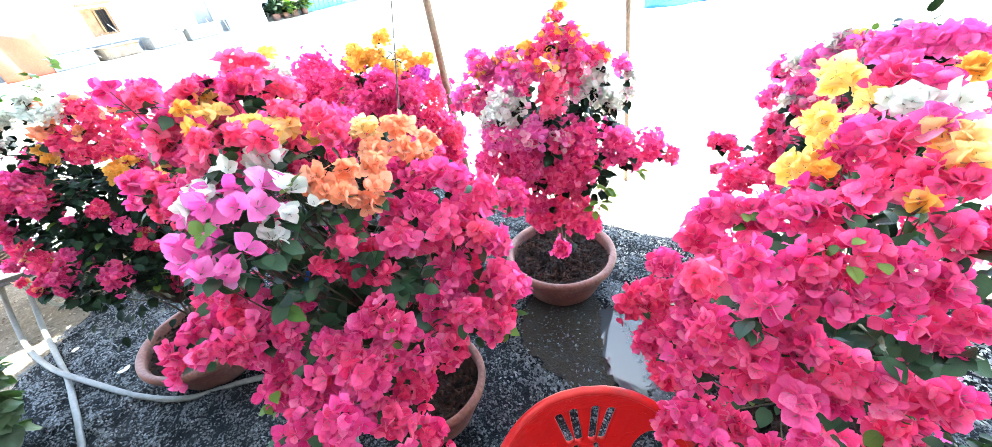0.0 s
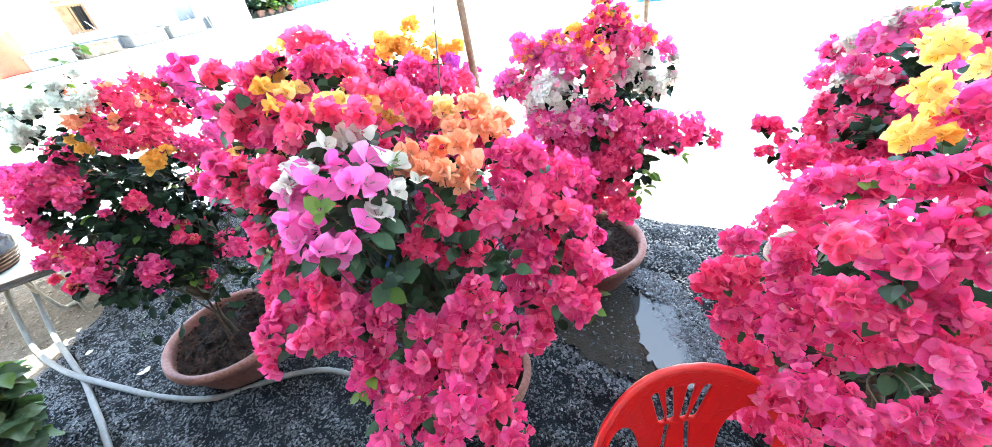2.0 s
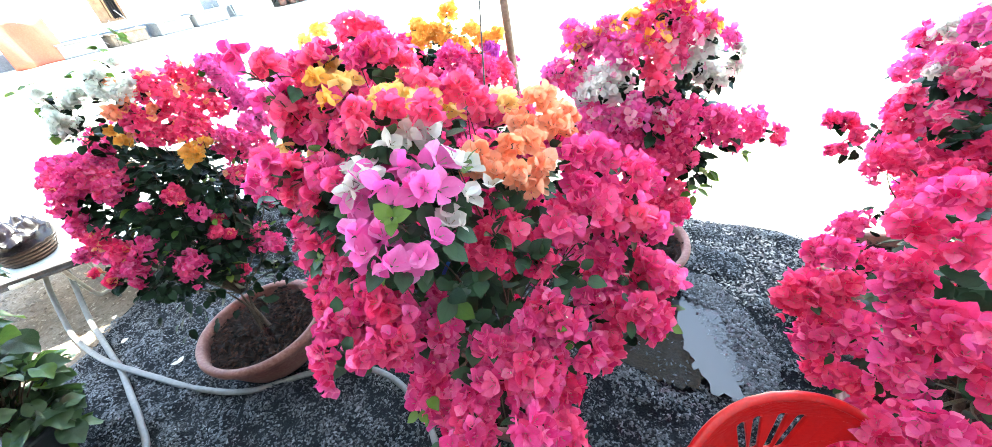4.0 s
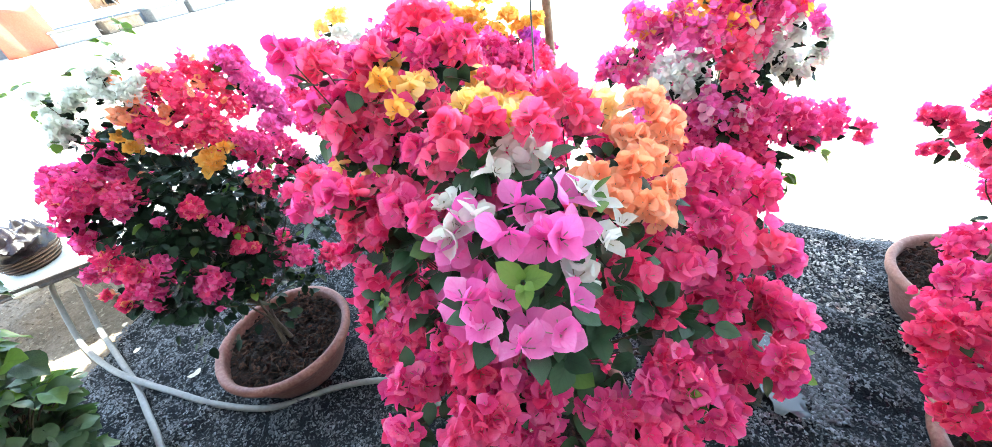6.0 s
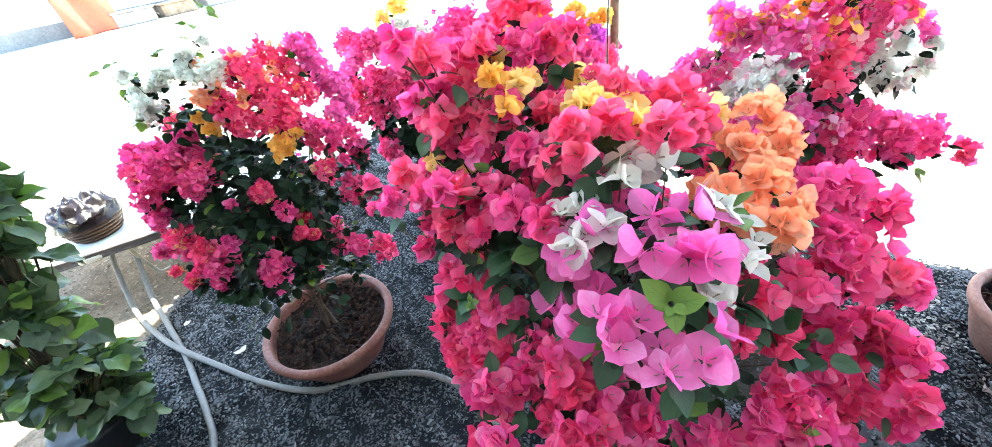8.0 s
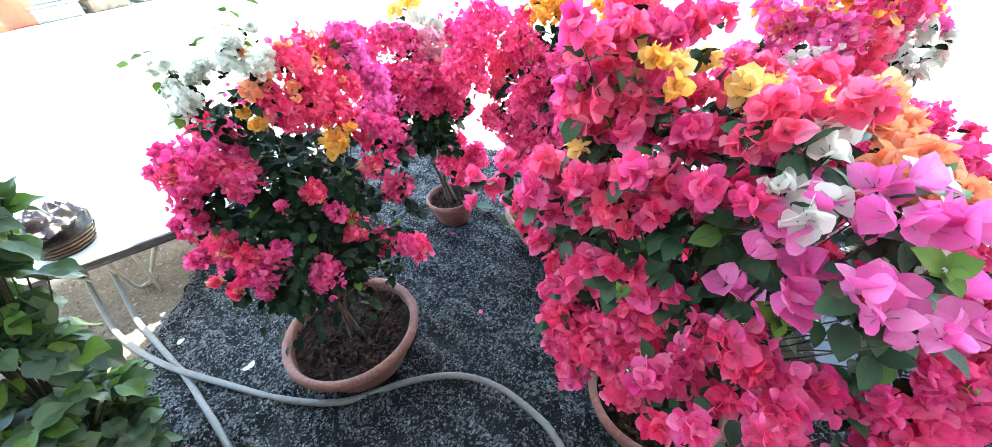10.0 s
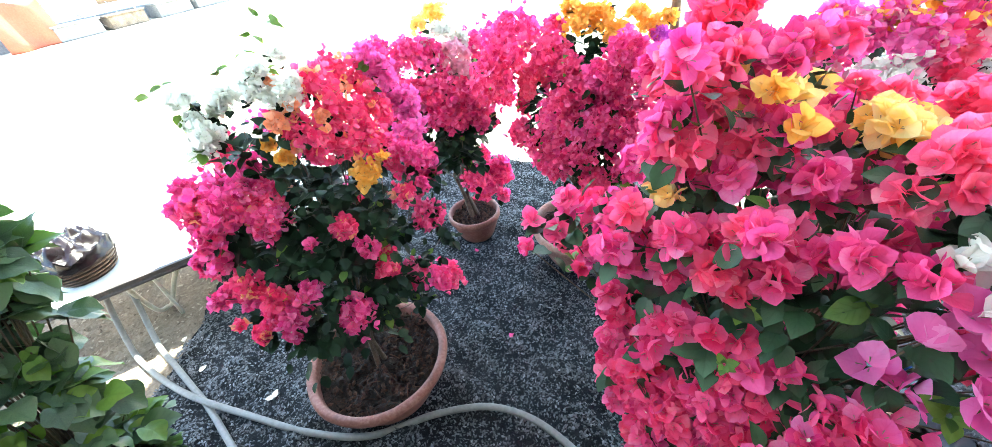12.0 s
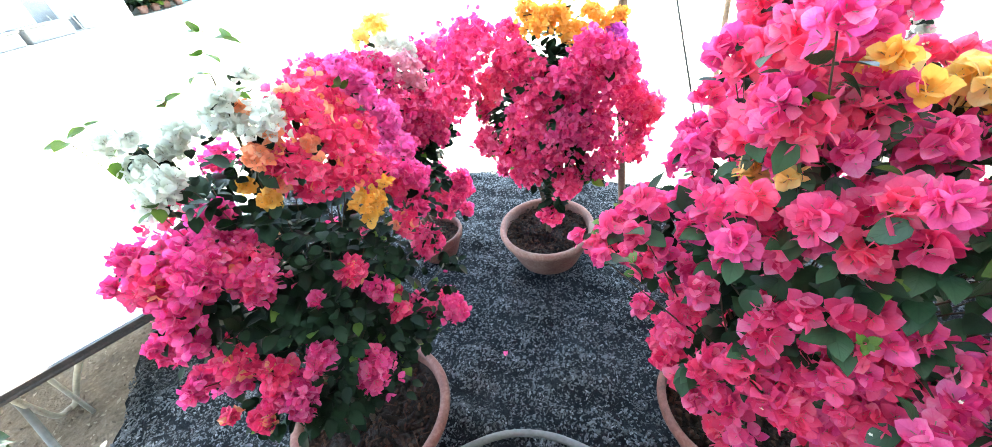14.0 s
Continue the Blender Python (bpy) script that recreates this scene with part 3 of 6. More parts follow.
def facing(at, way, rng, size, loose=0.35):
    """The pose of a flower at a place, looking along way, with a random turn."""
    d = (Vector(way).normalized() + Vector((rng.gauss(0, loose), rng.gauss(0, loose), rng.gauss(0, loose)))).normalized()
    q = d.to_track_quat("Z", "Y").to_matrix().to_4x4()
    return Matrix.Translation(at) @ q @ Matrix.Rotation(rng.uniform(0, 6.28), 4, "Z") @ Matrix.Diagonal((size, size, size, 1))


def leaf_pose(at, way, rng, size):
    """The pose of a leaf that hangs outwards along way, upper side up and out."""
    y = (Vector(way).normalized() + Vector((rng.gauss(0, 0.5), rng.gauss(0, 0.5), rng.gauss(-0.35, 0.4)))).normalized()
    z = (Vector((0, 0, 1)) + Vector(way).normalized() * 0.7 + Vector((rng.gauss(0, 0.35), rng.gauss(0, 0.35), 0))).normalized()
    x = y.cross(z).normalized()
    z = x.cross(y)
    return Matrix.Translation(at) @ Matrix((x, y, z)).transposed().to_4x4() @ Matrix.Diagonal((size, size, size, 1))


def pot(parent, radius, height, material, seed, lean=(0, 0)):
    r = random.Random(seed)
    k = radius / 0.25
    prof = [(0.0, 0.0), (0.155 * k, 0.0), (0.175 * k, 0.02), (0.215 * k, 0.5 * height), (0.236 * k, height - 0.055), (0.240 * k, height - 0.045), (0.252 * k, height - 0.040),
            (0.258 * k, height - 0.02), (0.254 * k, height - 0.004), (0.245 * k, height), (0.232 * k, height - 0.003), (0.226 * k, height - 0.014), (0.222 * k, height - 0.06), (0.21 * k, height - 0.09)]
    v, f = lathe(prof, 56, 0.004, r)
    link("pot", v, f, material, parent)
    rings = 16
    v, f = lathe([(0.2235 * k * (i + 0.3) / (rings - 0.7), height - 0.05 + 0.022 * (1 - i / (rings - 1))) for i in range(rings)], 64, 0.0)
    v = [(x, y, z + (0.034 * noise.noise((x * 17 + seed, y * 17, 0)) + 0.020 * noise.noise((x * 55, y * 55 + seed, 3)) + 0.009 * noise.noise((x * 150, y * 150 + seed, 5))) * (1.0 if math.hypot(x, y) < 0.2 * k else 0.4)) for x, y, z in v]
    f.append(tuple(range(64)))
    soil = link("soil", v, f, SOIL, parent, "dark brown crumbly potting soil", smooth=False)
    verts, faces = [], []
    for i in range(700):
        a, d = r.uniform(0, 6.28), 0.215 * k * math.sqrt(r.random())
        x, y = d * math.cos(a), d * math.sin(a)
        c = Vector((x, y, height - 0.04 + 0.034 * noise.noise((x * 17 + seed, y * 17, 0)) + r.uniform(0, 0.012)))
        w = Vector((r.uniform(-1, 1), r.uniform(-1, 1), r.uniform(-0.35, 0.35))).normalized()
        thin = i % 4 == 0
        s = r.uniform(0.0012, 0.003) if thin else r.uniform(0.003, 0.0095)
        long = r.uniform(0.010, 0.034) if thin else s * r.uniform(0.9, 1.5)
        tv, tf = tube([c - w * long, c + Vector((0, 0, 0.2 * long)), c + w * long], [s * 0.35, s * 0.8, s * 0.3], 5)
        n = len(verts)
        verts += tv
        faces += [tuple(i2 + n for i2 in q) for q in tf]
    tagged(link("soil_litter", verts, faces, CHIP_SOIL, soil, "dry crumbs and bits of stem", smooth=False), kind="stuff")


PLANTS = {}


def plant(key, at, crown, radius, height, clay, label, turn=0):
    PLANTS[key] = dict(at=Vector(at), crown=Vector(crown), pot=(radius, height, clay), label=label, sprays=[], seed=sum(map(ord, key)) + 17)


def sprays(key, colour, *rows):
    """Flower heads (or clumps of leaves) of one colour: centre and radius of each."""
    PLANTS[key]["sprays"] += [(colour, Vector(r[:3]), r[3]) for r in rows]


def fill_back(key, colour, count, radii, r=0.06):
    """More heads of a colour over the sides that the others leave bare."""
    p = PLANTS[key]
    p["rear"] = len(p["sprays"])
    g = random.Random(p["seed"] * 3)
    made = 0
    for _ in range(4000):
        w = Vector((g.gauss(0, 1), g.gauss(0, 1), g.gauss(0.15, 0.8))).normalized()
        c = p["crown"] + Vector((w.x * radii[0], w.y * radii[1], w.z * radii[2])) * g.uniform(0.82, 0.95)
        if w.dot(p["open"]) > -0.15:
            continue
        if all((c - q).length > 0.8 * (r + s) for _, q, s in p["sprays"]):
            p["sprays"].append((colour if g.random() < 0.62 else "leaf", c, r * g.uniform(0.8, 1.2)))
            made += 1
            if made >= count:
                return


BIG = {"orchid": 1.4, "white": 1.3, "yellow": 1.1, "cream": 1.15, "orange": 1.05, "coral": 0.95}


def grow(key, flower_size=1.0, singles=150, leafy=5, leaf_singles=40, vary=True):
    p = PLANTS[key]
    g = random.Random(p["seed"])
    top = tagged(new("potted_bougainvillea"), p["label"], "potted plant", "potted bougainvilleas")
    top.location = p["at"]
    pot(top, *p["pot"], p["seed"])
    base, crown = p["at"], p["crown"]
    local = crown - base
    soil_z = p["pot"][1] - 0.04
    fork = Vector((local.x * 0.45, local.y * 0.45, soil_z + 0.16))
    verts, faces = [], []
    for k in range(3):
        w = 2.1 * k + g.uniform(0, 1)
        o = Vector((math.cos(w), math.sin(w), 0))
        tv, tf = tube(spline([o * 0.022 + Vector((0, 0, soil_z - 0.02)), o * 0.012 + fork * 0.5 + Vector((0, 0, soil_z * 0.5)), fork + o * 0.012, fork + o * 0.05 + Vector((0, 0, 0.12))], 5), [(0.011 if key == "A" else 0.016) - 0.0006 * i for i in range(16)], 8)
        n = len(verts)
        verts += tv
        faces += [tuple(i + n for i in f) for f in tf]
    link("trunk", verts, faces, BARK, top, "twisted grey brown stems")
    verts, faces = [], []
    flowers, leaves, young = {}, [], []
    stray = 0.93 if key in "MRA" else 0.965
    leaf_size = 0.7 if key in "RA" else 0.85 if key == "M" else 1.0
    for n_spray, (colour, c, r) in enumerate(p["sprays"]):
        kind = "flower" if key in "MRA" and n_spray < p["rear"] else "small_flower"
        q = c - base
        out = (q - Vector((local.x, local.y, min(local.z, q.z) - 0.10))).normalized()
        if colour == "sprig" or g.random() < 0.3:
            mid = fork.lerp(q, 0.55) + Vector((g.uniform(-0.04, 0.04), g.uniform(-0.04, 0.04), g.uniform(0.02, 0.07)))
            tv, tf = tube(spline([fork + Vector((0, 0, 0.06)), mid, q], 4), [(0.35 if colour == "sprig" else 0.45) * (0.006 - 0.0005 * i) for i in range(9)], 5, False)
            n = len(verts)
            verts += tv
            faces += [tuple(i + n for i in f) for f in tf]
        if colour == "leaf":
            for _ in range(max(5, int((12 if key == "A" else 10) * (r / 0.04) ** 2))):
                d = (out + Vector((g.gauss(0, 0.7), g.gauss(0, 0.7), g.gauss(0, 0.7)))).normalized()
                at = q + d * r * g.uniform(0.1, 1.0)
                (young if g.random() < 0.04 else leaves).append((g.randrange(4), leaf_pose(at, d, g, leaf_size * g.uniform(0.030, 0.050))))
            continue
        if colour in ("rosette", "sprig"):
            for i in range(8 if colour == "rosette" else 3):
                w = 2.4 * i
                d = out.to_track_quat("Z", "Y") @ Vector((math.cos(w), math.sin(w), 0.5 if i < 5 else 1.2))
                if colour == "rosette":
                    y = (d + Vector((g.gauss(0, 0.12), g.gauss(0, 0.12), g.gauss(-0.1, 0.12)))).normalized()
                    x = y.cross(out).normalized()
                    m = Matrix.Translation(q + d * r * 0.08) @ Matrix((x, y, x.cross(y))).transposed().to_4x4() @ Matrix.Scale(r * g.uniform(0.55, 0.85) * (1.0 if i < 4 else 0.55), 4)
                else:
                    m = leaf_pose(q + d * r * 0.15, d, g, r * 0.85)
                young.append((g.randrange(4), m))
            continue
        # M's top heads turn coral more often: light on the crown put into colour.
        if colour == "pink":
            k = g.random()
            colour = "magenta" if k < (0.5 if key == "R" else 0.3) else "coral" if key in "ME" and k > (0.60 if key == "M" and q.z > 1.17 else 0.94) else "red" if key == "A" and k > 0.75 else "pink"
        if key == "A" and c.z < 0.95:
            r *= 0.86
        if key == "R" or key == "M" and c.x < -0.45 and c.z < 1.05:
            r *= 0.92 if key == "R" else 0.84
        if key == "B" and colour in ("pink", "magenta") and q.z > 0.9:
            colour = "lilac" if g.random() < 0.15 else colour
        # Some of M's lower left heads turn red, as painted shade.
        if key == "M" and colour in ("pink", "magenta", "coral") and q.x + base.x < -0.42 and q.z < 1.02 and g.random() < 0.25:
            colour = "red"
        size = flower_size * g.uniform(0.92, 1.08) * (BIG.get(colour, 1.0) if vary else 1.0)
        count = max(1 if key == "M" and colour in ("white", "orchid") else 4, int((4.2 if key in "MRA" else 5.4) * (r / (0.034 * size)) ** 2))
        for i in range(count):
            z = 1 - (i + 0.5) / count * 1.45
            w = 2.39996 * i + g.uniform(-0.4, 0.4)
            s = math.sqrt(max(0.0, 1 - z * z))
            d = out.to_track_quat("Z", "Y") @ Vector((s * math.cos(w), s * math.sin(w), z))
            at = q + d * max(0.0, r - 0.016) * (g.uniform(0.5, 1.08) if g.random() < stray else g.uniform(1.1, 1.5))
            shade, k = colour, g.random()
            if key == "A" and colour == "red":
                shade = "coral" if k < 0.2 else "orange" if k > 0.93 else "red"
            elif key in "BC" and q.z > 0.88 and k < 0.42:
                mixed = {"lilac": ("pink", "blush", "lilac"), "white": ("white", "white", "blush"), "pink": ("lilac", "blush", "pink"), "magenta": ("lilac", "pink", "blush")}
                shade = "gold" if q.z > 1.12 and k < 0.1 else mixed.get(colour, (colour,) * 3)[int(k / 0.14)]
            elif colour == "pink" and k < 0.18:
                shade = "magenta"
            elif colour == "magenta" and k < 0.18:
                shade = "pink"
            flowers.setdefault((shade, kind), []).append((4 if g.random() < 0.02 else g.choice((0, 1, 2, 3, 5, 6, 7)), facing(at, d * 0.8 + out * 0.5 + Vector((0, 0, 0.15)), g, size * g.uniform(0.72, 1.22), 0.65 if key == "A" else 0.45)))
        for _ in range(leafy):
            d = (out * 0.4 + Vector((g.gauss(0, 0.8), g.gauss(0, 0.8), g.gauss(0, 0.8)))).normalized()
            at = q + d * r * g.uniform(0.4, 0.9) - out * g.uniform(0.02, 0.06)
            leaves.append((g.randrange(4), leaf_pose(at, d, g, leaf_size * g.uniform(0.026, 0.045))))
        if g.random() < 0.04:
            for _ in range(4):
                d = (out + Vector((g.gauss(0, 0.5), g.gauss(0, 0.5), g.gauss(0, 0.5)))).normalized()
                young.append((g.randrange(4), leaf_pose(q + d * r * 0.9, d, g, g.uniform(0.014, 0.027))))
    # Leaves filling the plant's heart, mostly in the shade-darkened green.
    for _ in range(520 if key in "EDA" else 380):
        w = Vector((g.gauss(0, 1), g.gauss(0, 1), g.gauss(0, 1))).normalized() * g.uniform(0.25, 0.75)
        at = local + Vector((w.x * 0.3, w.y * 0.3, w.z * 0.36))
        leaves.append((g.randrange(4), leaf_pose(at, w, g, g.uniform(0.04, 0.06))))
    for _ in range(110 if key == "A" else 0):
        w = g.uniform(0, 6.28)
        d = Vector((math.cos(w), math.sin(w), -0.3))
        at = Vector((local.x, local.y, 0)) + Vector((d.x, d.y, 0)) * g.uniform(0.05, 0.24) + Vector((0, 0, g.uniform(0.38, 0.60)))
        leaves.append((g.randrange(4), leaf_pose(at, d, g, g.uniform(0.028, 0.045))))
    tagged(link("branchwork", verts, faces, TWIG, top, "thin arching green brown branches"), kind="stuff")
    reach = sorted((m.translation.y for _, ms in flowers.items() for _, m in ms))
    cut = reach[min(singles, len(reach) - 1)]
    for (colour, kind), ms in flowers.items():
        near = [x for x in ms if x[1].translation.y < cut]
        far = [x for x in ms if x[1].translation.y >= cut]
        for i, m in near:
            ob = new("flower", mesh_of(kind, i, colour))
            ob.parent, ob.matrix_local = top, m
        joined(colour + "_blossom", kind, far, top, colour, colour + " papery bracts in dense heads")
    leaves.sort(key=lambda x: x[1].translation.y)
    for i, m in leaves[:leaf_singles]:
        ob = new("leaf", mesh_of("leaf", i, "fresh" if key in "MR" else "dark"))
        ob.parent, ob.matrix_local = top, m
    # In M and R the rear third gets the shade-darkened green, the rest a lighter one.
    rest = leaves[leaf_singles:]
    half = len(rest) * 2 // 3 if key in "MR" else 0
    joined("fresh_leaves", "leaf", rest[:half], top, "fresh", "green heart-shaped leaves towards the front")
    joined("leaves", "leaf", rest[half:], top, "dark", "heart-shaped leaves, inner shade painted into their dark green")
    joined("young_leaves", "leaf", young, top, "young", "light green young leaves")
    return top


plant("A", (-1.44, 1.235, 0.0), (-1.42, 1.22, 0.85), 0.255, 0.21, CLAY, "cerise, orange and white bougainvillea over dark leaves in terracotta bowl")
plant("M", (-0.34, 0.975, 0.0), (-0.37, 0.93, 0.80), 0.205, 0.22, CLAY, "dense pink, orchid, white, orange and yellow bougainvillea in terracotta bowl")
plant("R", (0.86, 0.78, 0.0), (0.74, 0.78, 0.76), 0.25, 0.22, CLAY, "broad pink, yellow, white and lilac bougainvillea in terracotta bowl")
plant("C", (1.11, 1.38, 0.0), (1.11, 1.38, 0.82), 0.235, 0.22, PALE_CLAY, "pink, lilac and white bougainvillea in a pale terracotta bowl")
plant("B", (0.18, 1.66, 0.0), (0.20, 1.62, 0.82), 0.255, 0.22, CLAY, "airy pink, lilac and white bougainvillea in a terracotta bowl")
plant("D", (-1.185, 2.17, 0.0), (-1.24, 2.15, 0.74), 0.14, 0.17, CLAY, "slim pink, blush and yellow bougainvillea in small terracotta bowl")
plant("E", (-0.63, 1.97, 0.0), (-0.62, 1.95, 0.78), 0.225, 0.21, PALE_CLAY, "deep pink bougainvillea with golden top in a terracotta bowl")
for key, way in (("A", (0.6, -0.75, 0.3)), ("M", (0.05, -0.9, 0.4)), ("R", (-0.7, -0.6, 0.4)), ("C", (-0.7, -0.7, 0.2)), ("B", (-0.2, -0.95, 0.2)), ("D", (0.1, -0.95, 0.2)), ("E", (0.0, -0.95, 0.2))):
    PLANTS[key]["open"] = Vector(way).normalized()
sprays("A", "white", (-1.35, 1.18, 1.23, 0.043), (-1.28, 1.16, 1.21, 0.043), (-1.47, 1.12, 1.14, 0.048), (-1.41, 1.16, 1.22, 0.037), (-1.50, 1.15, 1.23, 0.034), (-1.48, 1.13, 1.19, 0.032))
sprays("A", "orange", (-1.30, 1.13, 1.17, 0.034), (-1.27, 1.15, 1.20, 0.024), (-1.26, 1.24, 1.23, 0.024), (-1.23, 1.17, 1.16, 0.021), (-1.28, 1.12, 1.12, 0.020), (-1.22, 1.29, 1.18, 0.020))
sprays("A", "gold", (-1.31, 1.11, 1.10, 0.026), (-1.17, 1.14, 1.03, 0.040), (-1.34, 1.12, 1.13, 0.018), (-1.15, 1.19, 1.05, 0.022))
sprays("A", "red", (-1.21, 1.33, 1.16, 0.050), (-1.18, 1.31, 1.11, 0.051), (-1.25, 1.22, 1.19, 0.065), (-1.22, 1.22, 1.12, 0.074), (-1.27, 1.14, 1.14, 0.047), (-1.26, 1.34, 1.20, 0.055), (-1.24, 1.14, 1.10, 0.051), (-1.17, 1.20, 1.07, 0.055))
sprays("A", "lilac", (-1.24, 1.44, 1.19, 0.041), (-1.21, 1.44, 1.13, 0.059), (-1.17, 1.44, 1.05, 0.059), (-1.21, 1.44, 1.17, 0.045), (-1.15, 1.38, 1.01, 0.044), (-1.18, 1.44, 1.09, 0.047))
sprays("A", "sprig", (-1.41, 1.37, 1.33, 0.034), (-1.36, 1.25, 1.31, 0.033), (-1.34, 1.31, 1.32, 0.032), (-1.54, 1.13, 1.25, 0.032), (-1.47, 1.14, 1.23, 0.032), (-1.41, 1.17, 1.27, 0.030), (-1.52, 1.15, 1.26, 0.025), (-1.36, 1.21, 1.29, 0.025), (-1.46, 1.08, 1.14, 0.033), (-1.31, 1.18, 1.26, 0.025))
sprays("A", "pink", (-1.14, 1.26, 1.00, 0.069), (-1.12, 1.35, 0.89, 0.056), (-1.21, 1.44, 1.20, 0.047), (-1.55, 1.08, 1.00, 0.057), (-1.43, 1.08, 1.03, 0.067), (-1.37, 1.06, 1.00, 0.059), (-1.60, 1.07, 1.02, 0.027), (-1.50, 1.01, 0.92, 0.051), (-1.44, 0.98, 0.87, 0.056), (-1.38, 0.96, 0.84, 0.049), (-1.22, 1.06, 0.95, 0.043), (-1.28, 1.02, 0.94, 0.024), (-1.19, 1.07, 0.88, 0.040), (-1.15, 1.16, 0.70, 0.060), (-1.10, 1.28, 0.57, 0.066), (-1.36, 0.95, 0.79, 0.052), (-1.24, 0.99, 0.75, 0.066), (-1.44, 0.93, 0.76, 0.031), (-1.30, 0.97, 0.85, 0.043), (-1.12, 1.28, 0.81, 0.067), (-1.18, 1.07, 0.81, 0.033), (-1.13, 1.21, 0.93, 0.046))
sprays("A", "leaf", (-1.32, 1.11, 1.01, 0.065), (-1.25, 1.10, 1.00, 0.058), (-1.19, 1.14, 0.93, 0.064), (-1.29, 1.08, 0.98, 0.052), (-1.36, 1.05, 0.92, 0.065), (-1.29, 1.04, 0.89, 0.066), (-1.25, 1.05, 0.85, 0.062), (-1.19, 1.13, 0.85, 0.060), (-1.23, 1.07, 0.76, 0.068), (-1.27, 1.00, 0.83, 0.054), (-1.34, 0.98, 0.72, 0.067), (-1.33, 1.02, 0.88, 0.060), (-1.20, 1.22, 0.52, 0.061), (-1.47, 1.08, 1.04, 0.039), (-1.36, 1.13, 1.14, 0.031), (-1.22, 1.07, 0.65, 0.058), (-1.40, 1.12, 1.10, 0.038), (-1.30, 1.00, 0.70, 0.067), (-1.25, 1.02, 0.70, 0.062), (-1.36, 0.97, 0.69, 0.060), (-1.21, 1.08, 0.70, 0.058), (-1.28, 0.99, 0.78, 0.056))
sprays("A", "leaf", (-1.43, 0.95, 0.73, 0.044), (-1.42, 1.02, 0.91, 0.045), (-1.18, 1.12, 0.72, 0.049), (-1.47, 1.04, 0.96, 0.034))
sprays("M", "pink", (-0.47, 0.94, 1.27, 0.042), (-0.57, 0.91, 1.2, 0.047), (-0.61, 0.88, 1.22, 0.037), (-0.55, 0.76, 1.13, 0.046), (-0.67, 0.84, 1.1, 0.042), (-0.7, 0.78, 1.11, 0.026), (-0.38, 0.88, 1.225, 0.029), (-0.61, 0.8, 1.09, 0.036), (-0.63, 0.85, 1.2, 0.036), (-0.52, 0.97, 1.26, 0.039), (-0.12, 0.83, 1.09, 0.036), (-0.12, 0.78, 1.05, 0.039), (-0.16, 0.73, 1.01, 0.045), (-0.04, 0.82, 0.95, 0.041), (-0.02, 0.78, 0.98, 0.028), (-0.08, 0.76, 0.9, 0.048), (-0.03, 0.65, 0.89, 0.033), (-0.06, 0.68, 0.84, 0.042), (-0.11, 0.71, 0.86, 0.043), (-0.07, 0.72, 0.84, 0.038), (-0.56, 0.66, 0.79, 0.048), (-0.41, 0.6, 0.94, 0.037))
sprays("M", "pink", (-0.47, 0.61, 0.86, 0.041), (-0.19, 0.63, 0.93, 0.036), (-0.20, 0.62, 0.81, 0.041), (-0.12, 0.60, 0.84, 0.038), (-0.59, 0.68, 0.84, 0.040), (-0.54, 0.65, 0.87, 0.051), (-0.58, 0.70, 0.92, 0.045), (-0.45, 0.63, 0.96, 0.046), (-0.55, 0.55, 0.90, 0.028), (-0.23, 0.56, 0.86, 0.054), (-0.35, 0.57, 0.71, 0.067), (-0.23, 0.56, 0.73, 0.054), (-0.19, 0.59, 0.56, 0.063), (-0.39, 0.57, 0.80, 0.042), (0.01, 0.78, 0.86, 0.044), (-0.09, 0.78, 1.00, 0.050), (-0.04, 0.85, 0.90, 0.049), (-0.17, 0.62, 0.72, 0.053), (-0.52, 0.90, 1.23, 0.034), (-0.61, 0.84, 1.17, 0.033), (-0.58, 0.73, 1.16, 0.027), (-0.55, 0.71, 1.12, 0.024))
sprays("M", "pink", (-0.52, 1.09, 1.21, 0.038), (-0.52, 1.05, 1.25, 0.033), (-0.49, 0.90, 1.27, 0.027), (-0.57, 0.81, 1.18, 0.026), (-0.47, 0.85, 1.21, 0.032), (-0.51, 0.81, 1.19, 0.026), (-0.47, 0.80, 1.17, 0.031), (-0.37, 0.85, 1.17, 0.029), (-0.63, 0.96, 1.12, 0.038), (-0.66, 0.92, 1.07, 0.035), (-0.69, 1.00, 1.02, 0.036), (-0.70, 1.07, 0.91, 0.046), (-0.71, 0.99, 0.91, 0.030), (-0.70, 0.91, 0.98, 0.034), (-0.66, 0.89, 0.95, 0.034), (-0.60, 1.00, 0.78, 0.040), (-0.65, 0.88, 0.87, 0.043), (-0.67, 0.88, 0.79, 0.039), (-0.66, 0.80, 0.85, 0.028), (-0.63, 0.82, 1.04, 0.033), (-0.62, 0.79, 1.05, 0.025), (-0.62, 0.88, 1.03, 0.033))
